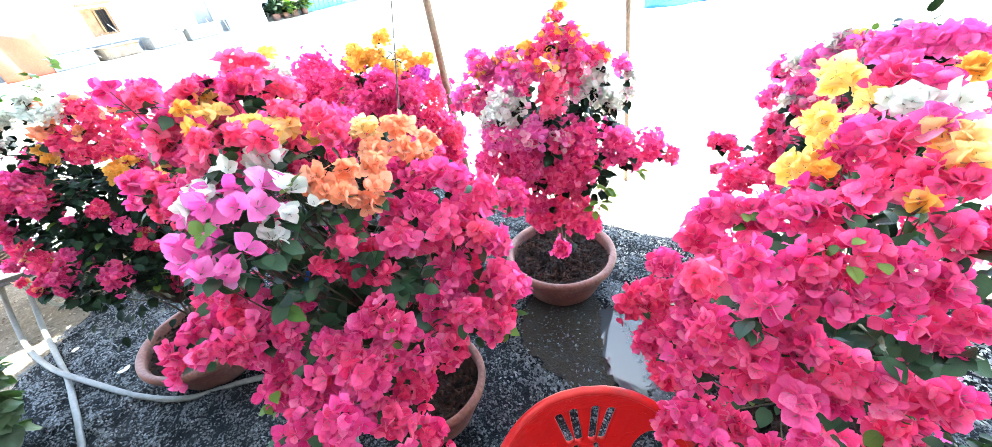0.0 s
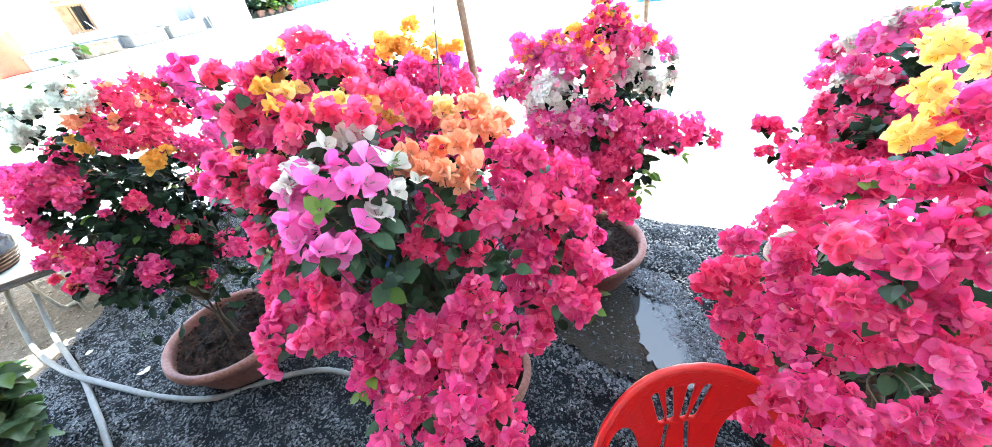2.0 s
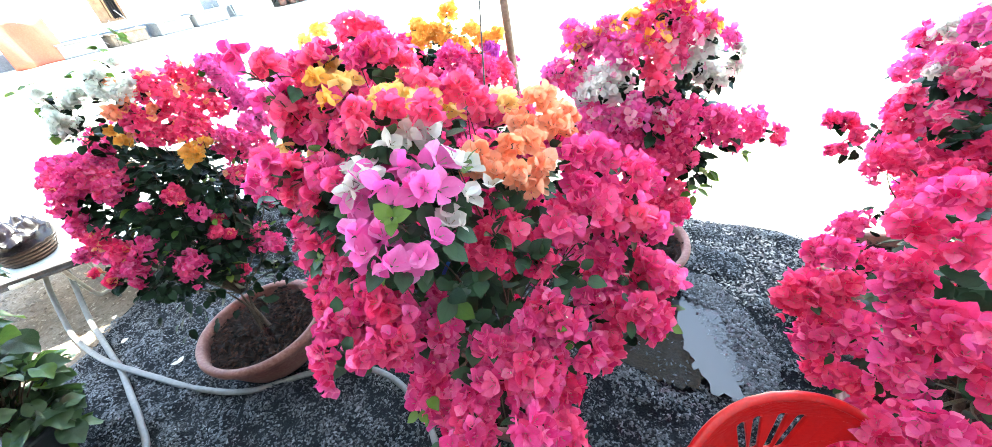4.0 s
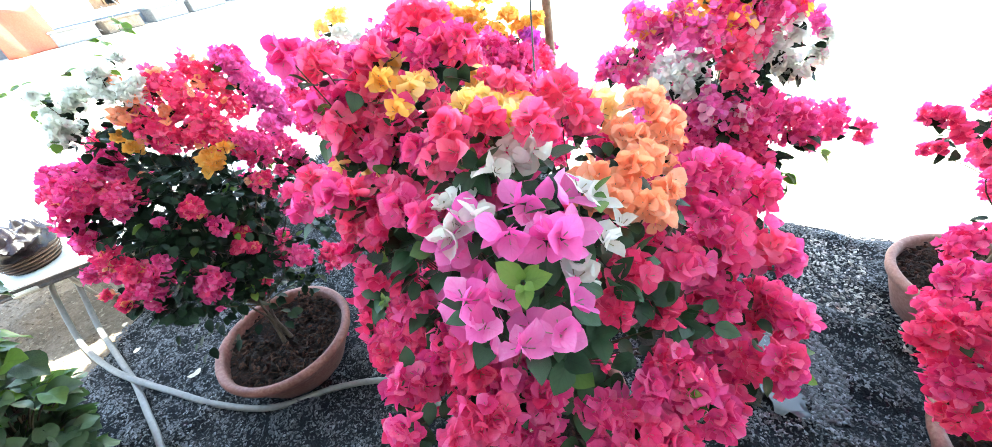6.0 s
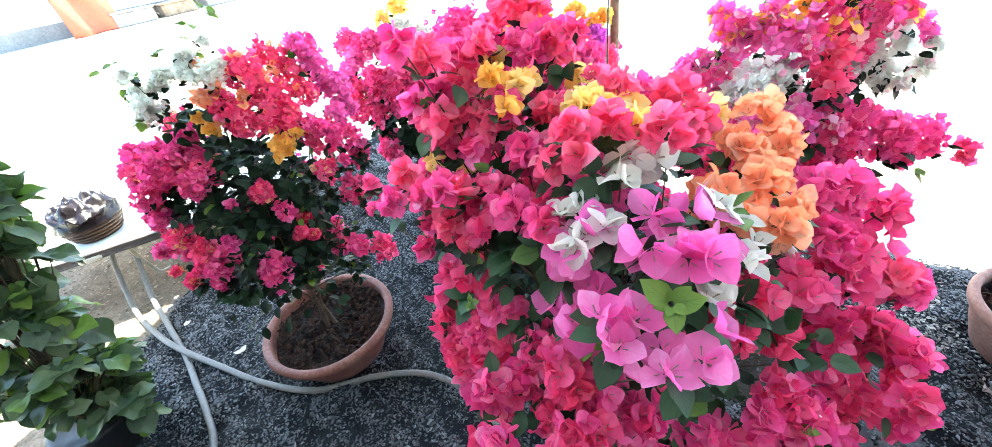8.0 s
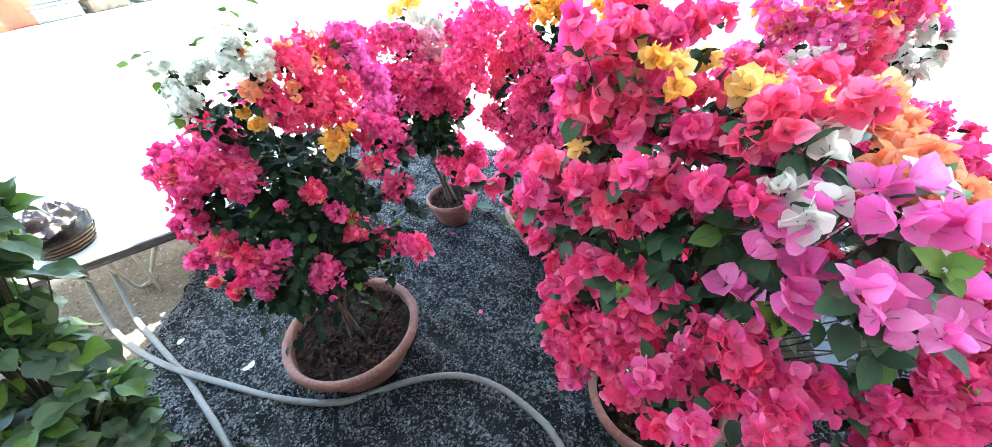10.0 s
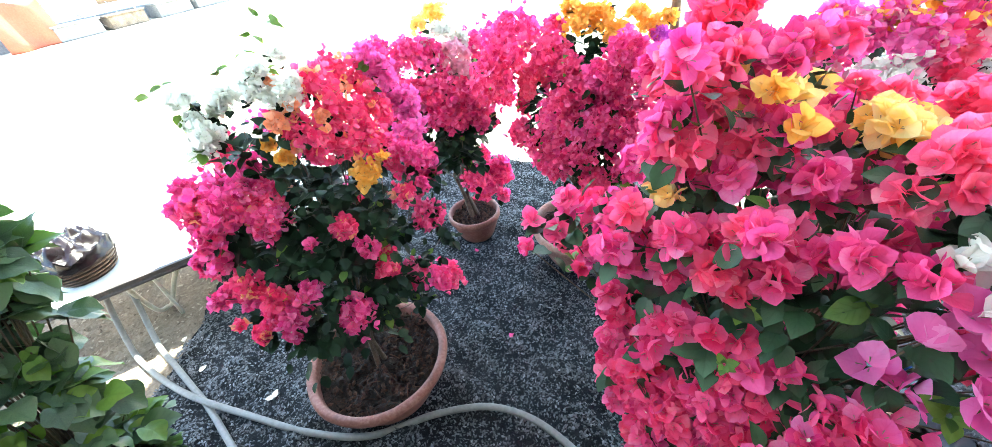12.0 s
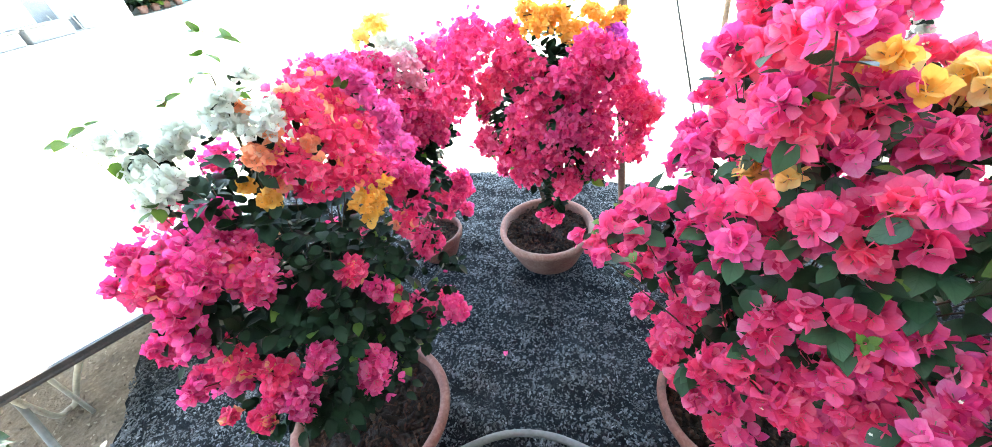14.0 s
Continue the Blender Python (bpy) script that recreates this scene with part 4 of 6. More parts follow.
sprays("M", "pink", (-0.63, 0.77, 0.98, 0.033), (-0.51, 0.72, 1.14, 0.022), (-0.64, 0.76, 0.86, 0.039), (-0.63, 0.73, 0.85, 0.038), (-0.60, 0.73, 0.97, 0.029), (-0.57, 0.70, 0.97, 0.031), (-0.64, 0.75, 0.77, 0.038), (-0.48, 0.64, 0.93, 0.027), (-0.81, 0.89, 1.02, 0.023), (-0.74, 0.92, 1.08, 0.029), (-0.70, 0.95, 1.04, 0.029), (-0.76, 0.89, 1.05, 0.025), (-0.71, 0.92, 0.98, 0.027), (-0.69, 0.87, 1.06, 0.024), (-0.72, 0.93, 0.93, 0.024), (-0.80, 0.89, 1.07, 0.018), (-0.67, 0.82, 1.04, 0.025), (-0.66, 0.86, 1.09, 0.025), (-0.50, 0.78, 1.19, 0.029), (-0.44, 0.79, 1.18, 0.029), (-0.42, 0.76, 1.18, 0.025), (-0.52, 0.68, 1.00, 0.026))
sprays("M", "pink", (-0.55, 0.69, 0.99, 0.028), (-0.61, 0.72, 0.89, 0.04), (-0.62, 0.74, 1.01, 0.03), (-0.69, 0.82, 0.98, 0.032), (-0.59, 0.72, 1.02, 0.023), (-0.63, 0.81, 1.08, 0.026), (-0.68, 0.8, 1.15, 0.025), (-0.64, 0.81, 1.32, 0.026), (-0.62, 0.84, 1.29, 0.027), (-0.62, 0.86, 1.24, 0.031), (-0.65, 0.83, 1.24, 0.022), (-0.59, 0.89, 1.28, 0.026), (-0.56, 0.93, 1.29, 0.03), (-0.44, 0.91, 1.29, 0.025), (-0.52, 0.82, 1.23, 0.021), (-0.41, 0.9, 1.235, 0.021), (-0.28, 0.86, 1.18, 0.035), (-0.31, 0.87, 1.21, 0.042), (0.04, 0.99, 0.94, 0.046), (-0.06, 0.86, 0.98, 0.044), (-0.48, 0.72, 1.13, 0.032), (-0.43, 0.72, 1.14, 0.031))
sprays("M", "pink", (-0.40, 0.72, 1.16, 0.027), (-0.36, 0.76, 1.20, 0.031), (-0.34, 0.74, 1.23, 0.032), (-0.60, 0.77, 1.12, 0.032), (-0.62, 0.96, 1.26, 0.035), (-0.53, 0.85, 1.23, 0.024), (-0.49, 0.65, 0.97, 0.031), (-0.63, 0.76, 0.95, 0.043), (-0.50, 0.63, 0.91, 0.037), (-0.35, 0.59, 0.92, 0.038), (-0.43, 0.55, 0.94, 0.035), (-0.46, 0.58, 0.92, 0.026), (-0.67, 0.79, 0.73, 0.037), (-0.64, 0.75, 0.69, 0.039), (-0.68, 0.83, 0.74, 0.034), (-0.63, 0.72, 0.73, 0.034), (-0.67, 0.80, 0.81, 0.031))
sprays("M", "red", (-0.24, 0.68, 1.05, 0.034), (-0.26, 0.64, 1.03, 0.029), (-0.53, 0.68, 0.94, 0.042), (-0.56, 0.71, 1.02, 0.025), (-0.19, 0.68, 0.97, 0.032))
sprays("M", "leaf", (-0.43, 0.71, 1.17, 0.021), (-0.52, 0.73, 1.06, 0.030), (-0.46, 0.70, 1.10, 0.030), (-0.50, 0.71, 1.10, 0.024), (-0.37, 0.61, 1.11, 0.017), (-0.35, 0.62, 1.11, 0.015), (-0.22, 0.68, 0.99, 0.024), (-0.33, 0.59, 1.00, 0.017), (-0.28, 0.62, 0.99, 0.018), (-0.23, 0.70, 1.05, 0.023), (-0.41, 0.71, 1.19, 0.017), (-0.51, 0.69, 0.96, 0.035), (-0.17, 0.69, 0.93, 0.025), (-0.32, 0.63, 0.98, 0.025), (-0.20, 0.68, 1.00, 0.019), (-0.13, 0.70, 0.92, 0.028), (-0.26, 0.66, 1.05, 0.014), (-0.61, 0.80, 1.10, 0.021), (-0.61, 0.82, 1.15, 0.017), (-0.52, 0.71, 1.08, 0.018), (-0.56, 0.73, 1.04, 0.018), (-0.64, 0.86, 0.98, 0.025))
sprays("M", "leaf", (-0.63, 0.80, 1.01, 0.020), (-0.63, 0.87, 1.02, 0.020), (-0.58, 0.72, 0.98, 0.018), (-0.66, 0.82, 0.77, 0.030), (-0.63, 0.77, 0.91, 0.024), (-0.50, 0.68, 0.98, 0.021), (-0.52, 0.70, 1.04, 0.016), (-0.56, 0.90, 1.22, 0.017), (-0.60, 0.74, 0.93, 0.023), (-0.49, 0.65, 0.91, 0.027), (-0.46, 0.68, 0.96, 0.027), (-0.67, 0.85, 1.06, 0.015), (-0.68, 0.89, 1.06, 0.014), (-0.74, 0.90, 1.03, 0.015), (-0.30, 0.61, 0.92, 0.028), (-0.31, 0.60, 0.88, 0.024))
sprays("M", "yellow", (-0.42, 0.835, 1.222, 0.028), (-0.39, 0.83, 1.21, 0.025), (-0.37, 0.78, 1.22, 0.017), (-0.55, 0.92, 1.26, 0.024), (-0.56, 0.91, 1.24, 0.024), (-0.51, 0.85, 1.25, 0.025), (-0.5, 0.87, 1.25, 0.018), (-0.55, 0.89, 1.22, 0.016), (-0.62, 0.87, 1.13, 0.021), (-0.63, 0.81, 1.16, 0.013))
sprays("M", "yellow", (-0.43, 0.808, 1.23, 0.026), (-0.38, 0.815, 1.207, 0.022), (-0.41, 0.8, 1.22, 0.018), (-0.37, 0.86, 1.21, 0.024), (-0.35, 0.92, 1.16, 0.028))
sprays("M", "gold", (-0.54, 0.83, 1.27, 0.02), (-0.52, 0.8, 1.24, 0.016))
sprays("M", "orange", (-0.226, 0.757, 1.153, 0.025), (-0.218, 0.702, 1.133, 0.021), (-0.252, 0.710, 1.133, 0.019), (-0.14, 0.91, 1.10, 0.030), (-0.226, 0.88, 1.14, 0.028), (-0.183, 0.748, 1.119, 0.021), (-0.13, 0.96, 1.115, 0.030), (-0.14, 0.89, 1.06, 0.024), (-0.29, 0.736, 1.141, 0.015), (-0.18, 0.92, 1.16, 0.039), (-0.16, 0.88, 1.13, 0.031), (-0.21, 0.86, 1.14, 0.031), (-0.20, 0.81, 1.13, 0.031), (-0.28, 0.74, 1.15, 0.028), (-0.24, 0.75, 1.13, 0.031), (-0.20, 0.74, 1.09, 0.029), (-0.27, 0.72, 1.13, 0.022), (-0.22, 0.73, 1.11, 0.023), (-0.18, 0.77, 1.11, 0.020))
sprays("M", "white", (-0.429, 0.674, 1.174, 0.020), (-0.432, 0.630, 1.170, 0.018), (-0.407, 0.640, 1.180, 0.018), (-0.449, 0.664, 1.178, 0.015), (-0.390, 0.691, 1.202, 0.018), (-0.371, 0.729, 1.187, 0.020), (-0.353, 0.754, 1.197, 0.024), (-0.377, 0.743, 1.196, 0.016), (-0.300, 0.680, 1.177, 0.014), (-0.287, 0.678, 1.163, 0.014), (-0.278, 0.635, 1.143, 0.016), (-0.255, 0.671, 1.132, 0.012), (-0.310, 0.614, 1.111, 0.015), (-0.299, 0.619, 1.112, 0.013), (-0.312, 0.623, 1.127, 0.011))
sprays("M", "orchid", (-0.375, 0.605, 1.186, 0.020), (-0.442, 0.632, 1.146, 0.022), (-0.433, 0.651, 1.148, 0.019), (-0.325, 0.602, 1.177, 0.018), (-0.464, 0.639, 1.111, 0.020), (-0.415, 0.560, 1.143, 0.018), (-0.430, 0.600, 1.080, 0.021), (-0.355, 0.560, 1.096, 0.022), (-0.410, 0.627, 1.098, 0.022), (-0.400, 0.600, 1.085, 0.020), (-0.359, 0.654, 1.182, 0.020), (-0.325, 0.667, 1.178, 0.020), (-0.381, 0.625, 1.158, 0.018), (-0.338, 0.611, 1.173, 0.020), (-0.318, 0.626, 1.162, 0.018), (-0.425, 0.640, 1.175, 0.016), (-0.306, 0.658, 1.146, 0.012), (-0.317, 0.568, 1.127, 0.014), (-0.384, 0.569, 1.132, 0.020), (-0.400, 0.545, 1.124, 0.018), (-0.330, 0.541, 1.116, 0.019), (-0.363, 0.525, 1.121, 0.018), (-0.394, 0.535, 1.105, 0.014), (-0.460, 0.660, 1.040, 0.022), (-0.444, 0.640, 1.030, 0.020))
sprays("M", "rosette", (-0.359, 0.562, 1.164, 0.033), (-0.422, 0.615, 1.035, 0.033), (-0.57, 0.71, 1.07, 0.022), (-0.58, 0.69, 1.00, 0.021))
sprays("M", "coral", (-0.44, 0.73, 1.24, 0.029), (-0.40, 0.76, 1.23, 0.029), (-0.46, 0.72, 1.20, 0.025), (-0.43, 0.71, 1.22, 0.020), (-0.56, 0.85, 1.19, 0.033), (-0.57, 0.73, 1.08, 0.024), (-0.74, 1.09, 0.85, 0.030), (-0.60, 0.73, 1.11, 0.028), (-0.63, 0.89, 1.17, 0.029))
sprays("M", "cream", (-0.39, 0.84, 1.20, 0.035))
sprays("R", "yellow", (0.61, 0.84, 1.20, 0.041), (0.56, 0.78, 1.15, 0.040), (0.51, 0.72, 1.11, 0.036), (0.60, 0.75, 1.19, 0.028), (0.55, 0.73, 1.14, 0.030))
sprays("R", "gold", (0.52, 0.68, 1.12, 0.024), (0.57, 0.58, 1.13, 0.019), (0.70, 0.73, 1.23, 0.030))
sprays("R", "cream", (0.63, 0.63, 1.17, 0.039), (0.62, 0.65, 1.19, 0.026), (0.62, 0.60, 1.17, 0.026))
sprays("R", "white", (0.62, 0.71, 1.20, 0.029), (0.61, 0.73, 1.20, 0.023), (0.65, 0.68, 1.21, 0.022))
sprays("R", "orchid", (0.62, 0.66, 1.19, 0.032), (0.58, 0.71, 1.16, 0.035))
sprays("R", "lilac", (0.74, 0.89, 1.22, 0.054), (0.78, 0.85, 1.23, 0.048), (0.72, 0.92, 1.22, 0.037))
sprays("R", "pink", (0.64, 0.77, 1.21, 0.047), (0.65, 0.72, 1.22, 0.033), (0.56, 0.70, 1.14, 0.041), (0.58, 0.67, 1.16, 0.045), (0.59, 0.61, 1.14, 0.042), (0.54, 0.62, 1.12, 0.037), (0.61, 0.58, 1.15, 0.029), (0.59, 0.54, 1.10, 0.039), (0.48, 0.64, 1.08, 0.049), (0.44, 0.69, 1.04, 0.042), (0.50, 0.61, 1.09, 0.038), (0.42, 0.68, 0.97, 0.049), (0.42, 0.59, 1.00, 0.049), (0.45, 0.55, 1.06, 0.044), (0.50, 0.55, 1.08, 0.042), (0.54, 0.53, 1.07, 0.040), (0.38, 0.82, 0.84, 0.041), (0.35, 0.77, 0.77, 0.058), (0.38, 0.68, 0.88, 0.048), (0.37, 0.70, 0.75, 0.049), (0.39, 0.61, 0.88, 0.048), (0.43, 0.53, 1.00, 0.043))
sprays("R", "pink", (0.48, 0.52, 1.03, 0.042), (0.53, 0.50, 1.03, 0.040), (0.57, 0.51, 1.06, 0.039), (0.59, 0.48, 1.03, 0.032), (0.41, 0.52, 0.87, 0.043), (0.44, 0.49, 0.91, 0.039), (0.48, 0.48, 0.95, 0.043), (0.52, 0.46, 0.94, 0.048), (0.57, 0.44, 0.94, 0.040), (0.40, 0.61, 0.61, 0.060), (0.42, 0.52, 0.72, 0.043), (0.39, 0.62, 0.51, 0.056), (0.48, 0.46, 0.91, 0.032), (0.38, 0.54, 0.94, 0.036), (0.37, 0.77, 0.68, 0.061), (0.37, 0.83, 0.74, 0.052), (0.38, 0.87, 0.80, 0.042), (0.38, 0.72, 0.61, 0.056), (0.40, 0.74, 0.97, 0.049), (0.39, 0.62, 0.80, 0.049), (0.41, 0.56, 0.67, 0.056))
sprays("R", "pink", (0.45, 0.51, 0.66, 0.051), (0.50, 0.44, 0.81, 0.043), (0.47, 0.47, 0.72, 0.045), (0.46, 0.62, 0.44, 0.058), (0.41, 0.66, 0.44, 0.052), (0.49, 0.45, 0.76, 0.042), (0.40, 0.52, 0.98, 0.037), (0.53, 0.43, 0.89, 0.029), (0.38, 0.56, 0.87, 0.030), (0.44, 0.50, 0.96, 0.031), (0.56, 0.47, 1.01, 0.027))
sprays("R", "leaf", (0.44, 0.50, 0.96, 0.013), (0.54, 0.46, 0.98, 0.013), (0.58, 0.47, 0.99, 0.028), (0.49, 0.47, 0.88, 0.030), (0.38, 0.66, 0.73, 0.033), (0.52, 0.60, 1.10, 0.021), (0.57, 0.57, 1.11, 0.021), (0.44, 0.50, 0.84, 0.028), (0.60, 0.52, 1.09, 0.021), (0.52, 0.48, 0.98, 0.022), (0.40, 0.59, 0.77, 0.021), (0.41, 0.53, 0.82, 0.022), (0.38, 0.51, 1.01, 0.015), (0.39, 0.53, 0.94, 0.018))
sprays("C", "pink", (0.82, 1.32, 0.86, 0.061), (0.82, 1.33, 0.77, 0.057), (0.85, 1.24, 0.77, 0.060), (0.87, 1.26, 0.99, 0.071), (0.86, 1.24, 0.90, 0.060), (0.81, 1.33, 0.93, 0.034), (0.93, 1.15, 0.91, 0.065), (0.91, 1.17, 0.82, 0.069), (0.94, 1.16, 0.99, 0.062), (0.88, 1.22, 0.71, 0.069))
sprays("C", "lilac", (0.85, 1.41, 1.05, 0.049), (0.82, 1.39, 0.98, 0.042), (0.88, 1.31, 1.10, 0.057), (0.84, 1.31, 1.03, 0.042), (0.92, 1.26, 1.13, 0.056), (0.95, 1.19, 1.09, 0.054))
sprays("C", "white", (0.85, 1.36, 1.08, 0.043), (0.90, 1.30, 1.14, 0.048), (0.83, 1.31, 1.00, 0.036))
sprays("C", "leaf", (0.87, 1.27, 0.93, 0.049), (0.90, 1.23, 0.85, 0.056), (0.86, 1.30, 0.96, 0.039), (0.92, 1.22, 0.91, 0.057), (0.84, 1.47, 0.72, 0.032), (0.93, 1.22, 0.99, 0.057), (0.93, 1.19, 0.76, 0.054))
sprays("B", "pink", (0.23, 1.49, 1.14, 0.071), (0.14, 1.45, 1.15, 0.059), (0.22, 1.48, 1.08, 0.061), (0.31, 1.52, 1.12, 0.054), (0.40, 1.56, 1.07, 0.044), (0.24, 1.43, 0.87, 0.089), (0.38, 1.47, 0.83, 0.076), (0.51, 1.52, 0.79, 0.066), (0.56, 1.45, 0.79, 0.038), (0.17, 1.38, 0.78, 0.079), (0.22, 1.39, 0.63, 0.081), (0.28, 1.42, 0.53, 0.062), (-0.02, 1.44, 0.83, 0.091), (0.05, 1.40, 0.78, 0.081), (0.11, 1.40, 0.60, 0.074), (0.00, 1.45, 0.67, 0.089), (0.18, 1.47, 0.38, 0.047), (0.24, 1.40, 0.76, 0.075), (0.18, 1.39, 0.90, 0.059), (0.08, 1.38, 0.84, 0.069), (0.44, 1.47, 0.77, 0.048), (0.18, 1.48, 1.25, 0.034))
sprays("B", "pink", (0.17, 1.46, 1.21, 0.042), (0.23, 1.48, 1.20, 0.042), (-0.09, 1.55, 0.76, 0.060), (0.10, 1.37, 0.67, 0.050))
sprays("B", "gold", (0.09, 1.45, 1.18, 0.033), (0.13, 1.42, 1.12, 0.026), (0.20, 1.50, 1.28, 0.023))
sprays("B", "lilac", (-0.02, 1.48, 1.10, 0.063), (0.07, 1.41, 1.10, 0.066), (-0.06, 1.49, 1.01, 0.062), (-0.01, 1.41, 0.93, 0.077), (0.09, 1.36, 0.94, 0.054), (0.04, 1.44, 1.13, 0.052))
sprays("B", "white", (0.02, 1.39, 1.02, 0.072), (0.29, 1.54, 1.00, 0.066), (0.36, 1.57, 0.95, 0.060), (0.22, 1.48, 1.03, 0.043), (-0.04, 1.43, 0.98, 0.045), (0.34, 1.56, 0.98, 0.053), (0.03, 1.38, 1.04, 0.043), (0.26, 1.49, 1.03, 0.041))
sprays("B", "lilac", (-0.05, 1.47, 1.13, 0.055), (0.03, 1.47, 1.15, 0.050), (-0.12, 1.48, 1.05, 0.050), (-0.15, 1.50, 1.02, 0.035), (0.09, 1.45, 1.11, 0.040), (-0.07, 1.52, 1.16, 0.040), (0.10, 1.40, 0.96, 0.035))
sprays("B", "white", (-0.02, 1.42, 1.04, 0.035), (0.05, 1.42, 1.05, 0.035), (0.03, 1.41, 1.02, 0.028), (0.27, 1.50, 1.04, 0.040), (0.32, 1.50, 1.07, 0.045), (0.42, 1.52, 0.99, 0.035), (0.43, 1.54, 1.04, 0.035), (0.38, 1.50, 0.96, 0.025))
sprays("C", "pink", (0.69, 1.42, 0.84, 0.030), (0.72, 1.39, 0.84, 0.032), (0.74, 1.35, 0.81, 0.030), (0.69, 1.37, 0.76, 0.024), (0.71, 1.35, 0.77, 0.022))
sprays("B", "coral", (0.16, 1.40, 1.01, 0.049), (0.16, 1.42, 1.07, 0.045))
sprays("B", "leaf", (0.17, 1.44, 0.93, 0.069), (0.24, 1.51, 0.93, 0.057), (0.14, 1.42, 0.87, 0.067), (0.28, 1.43, 0.76, 0.051), (0.32, 1.42, 0.68, 0.035), (0.19, 1.41, 0.72, 0.052), (0.39, 1.45, 0.76, 0.030), (0.11, 1.42, 0.75, 0.060), (0.06, 1.38, 1.01, 0.037), (0.28, 1.40, 0.72, 0.040), (0.32, 1.41, 0.74, 0.035))
sprays("B", "sprig", (0.33, 1.35, 0.73, 0.048), (0.31, 1.35, 0.67, 0.049), (0.45, 1.41, 0.75, 0.040), (0.35, 1.36, 0.69, 0.045), (0.29, 1.34, 0.65, 0.041), (0.20, 1.45, 1.23, 0.027), (0.23, 1.45, 1.13, 0.028))
sprays("E", "gold", (-0.63, 1.90, 1.12, 0.066), (-0.51, 1.90, 1.06, 0.065), (-0.39, 1.91, 1.07, 0.057), (-0.66, 1.93, 1.16, 0.042), (-0.57, 1.90, 1.13, 0.058), (-0.34, 1.91, 1.10, 0.039), (-0.53, 1.94, 1.19, 0.046), (-0.44, 1.92, 1.12, 0.047))
sprays("E", "pink", (-0.74, 1.87, 1.03, 0.088), (-0.80, 1.87, 0.95, 0.070), (-0.66, 1.81, 0.92, 0.098), (-0.71, 1.79, 0.84, 0.091), (-0.61, 1.77, 0.82, 0.100), (-0.67, 1.77, 0.73, 0.104), (-0.73, 1.77, 0.66, 0.076), (-0.46, 1.86, 0.98, 0.091), (-0.34, 1.87, 0.95, 0.072), (-0.47, 1.79, 0.91, 0.098), (-0.34, 1.83, 0.83, 0.097), (-0.50, 1.76, 0.79, 0.093), (-0.31, 1.85, 0.71, 0.089), (-0.46, 1.79, 0.64, 0.103), (-0.30, 1.83, 0.62, 0.072), (-0.86, 1.86, 0.76, 0.062), (-0.79, 1.80, 0.73, 0.070), (-0.59, 1.75, 0.58, 0.068), (-0.65, 1.80, 0.41, 0.059), (-0.68, 1.82, 1.00, 0.071), (-0.58, 1.81, 0.91, 0.086), (-0.26, 1.80, 0.79, 0.065))
sprays("E", "pink", (-0.87, 1.93, 1.08, 0.109), (-0.94, 1.88, 0.96, 0.106), (-0.33, 2.01, 0.95, 0.063))
sprays("E", "leaf", (-0.60, 1.85, 0.98, 0.070), (-0.57, 1.88, 0.92, 0.066), (-0.62, 1.84, 0.97, 0.062), (-0.54, 1.79, 0.86, 0.053), (-0.68, 1.79, 0.66, 0.072), (-0.51, 1.81, 0.57, 0.077), (-0.57, 1.79, 0.76, 0.076), (-0.80, 1.84, 0.75, 0.047), (-0.63, 1.81, 0.47, 0.064))
sprays("D", "yellow", (-1.18, 2.13, 1.16, 0.060), (-1.23, 2.06, 1.14, 0.040))
sprays("D", "blush", (-1.11, 2.04, 1.02, 0.074), (-1.09, 2.01, 0.97, 0.051), (-0.96, 2.21, 1.04, 0.061))
sprays("D", "pink", (-1.03, 2.15, 1.00, 0.090), (-0.97, 2.20, 0.91, 0.085), (-1.15, 1.98, 0.91, 0.097), (-1.06, 2.02, 0.85, 0.102), (-1.05, 2.00, 0.77, 0.070), (-0.89, 2.18, 0.94, 0.063), (-1.21, 2.01, 1.04, 0.080), (-1.20, 1.94, 0.85, 0.079), (-1.13, 1.95, 0.80, 0.072), (-0.95, 2.18, 0.80, 0.071), (-1.06, 2.09, 0.42, 0.091), (-1.00, 2.10, 0.47, 0.066), (-0.81, 2.16, 1.07, 0.049), (-1.44, 2.10, 1.05, 0.067), (-1.26, 1.95, 0.91, 0.085), (-1.29, 1.92, 0.63, 0.071), (-1.11, 1.98, 0.49, 0.066), (-0.98, 2.12, 0.41, 0.045), (-1.00, 2.08, 0.32, 0.046), (-1.10, 2.08, 0.34, 0.053), (-1.29, 2.00, 1.06, 0.073), (-1.45, 2.02, 0.87, 0.080))
sprays("D", "pink", (-1.30, 1.92, 0.82, 0.071), (-1.41, 1.96, 0.79, 0.063))
sprays("D", "leaf", (-1.13, 2.02, 0.92, 0.060), (-1.17, 1.98, 0.84, 0.065), (-1.07, 2.06, 0.91, 0.058), (-1.11, 1.99, 0.74, 0.060), (-1.14, 1.96, 0.73, 0.054), (-1.02, 2.05, 0.74, 0.047), (-1.11, 1.99, 0.61, 0.064), (-1.20, 2.01, 1.01, 0.047), (-1.30, 1.97, 0.71, 0.075), (-1.20, 1.96, 0.70, 0.062), (-1.16, 1.97, 0.58, 0.058), (-1.08, 2.01, 0.55, 0.041), (-1.22, 1.94, 0.62, 0.050), (-1.33, 1.96, 0.83, 0.055), (-1.25, 1.96, 0.87, 0.053))
sprays("D", "lilac", (-1.37, 1.99, 1.00, 0.064), (-1.44, 2.03, 0.95, 0.056))
sprays("D", "red", (-1.36, 1.95, 0.87, 0.077))
sprays("D", "white", (-1.15, 2.07, 1.11, 0.050), (-1.09, 2.09, 1.07, 0.046), (-1.20, 2.02, 1.08, 0.034))
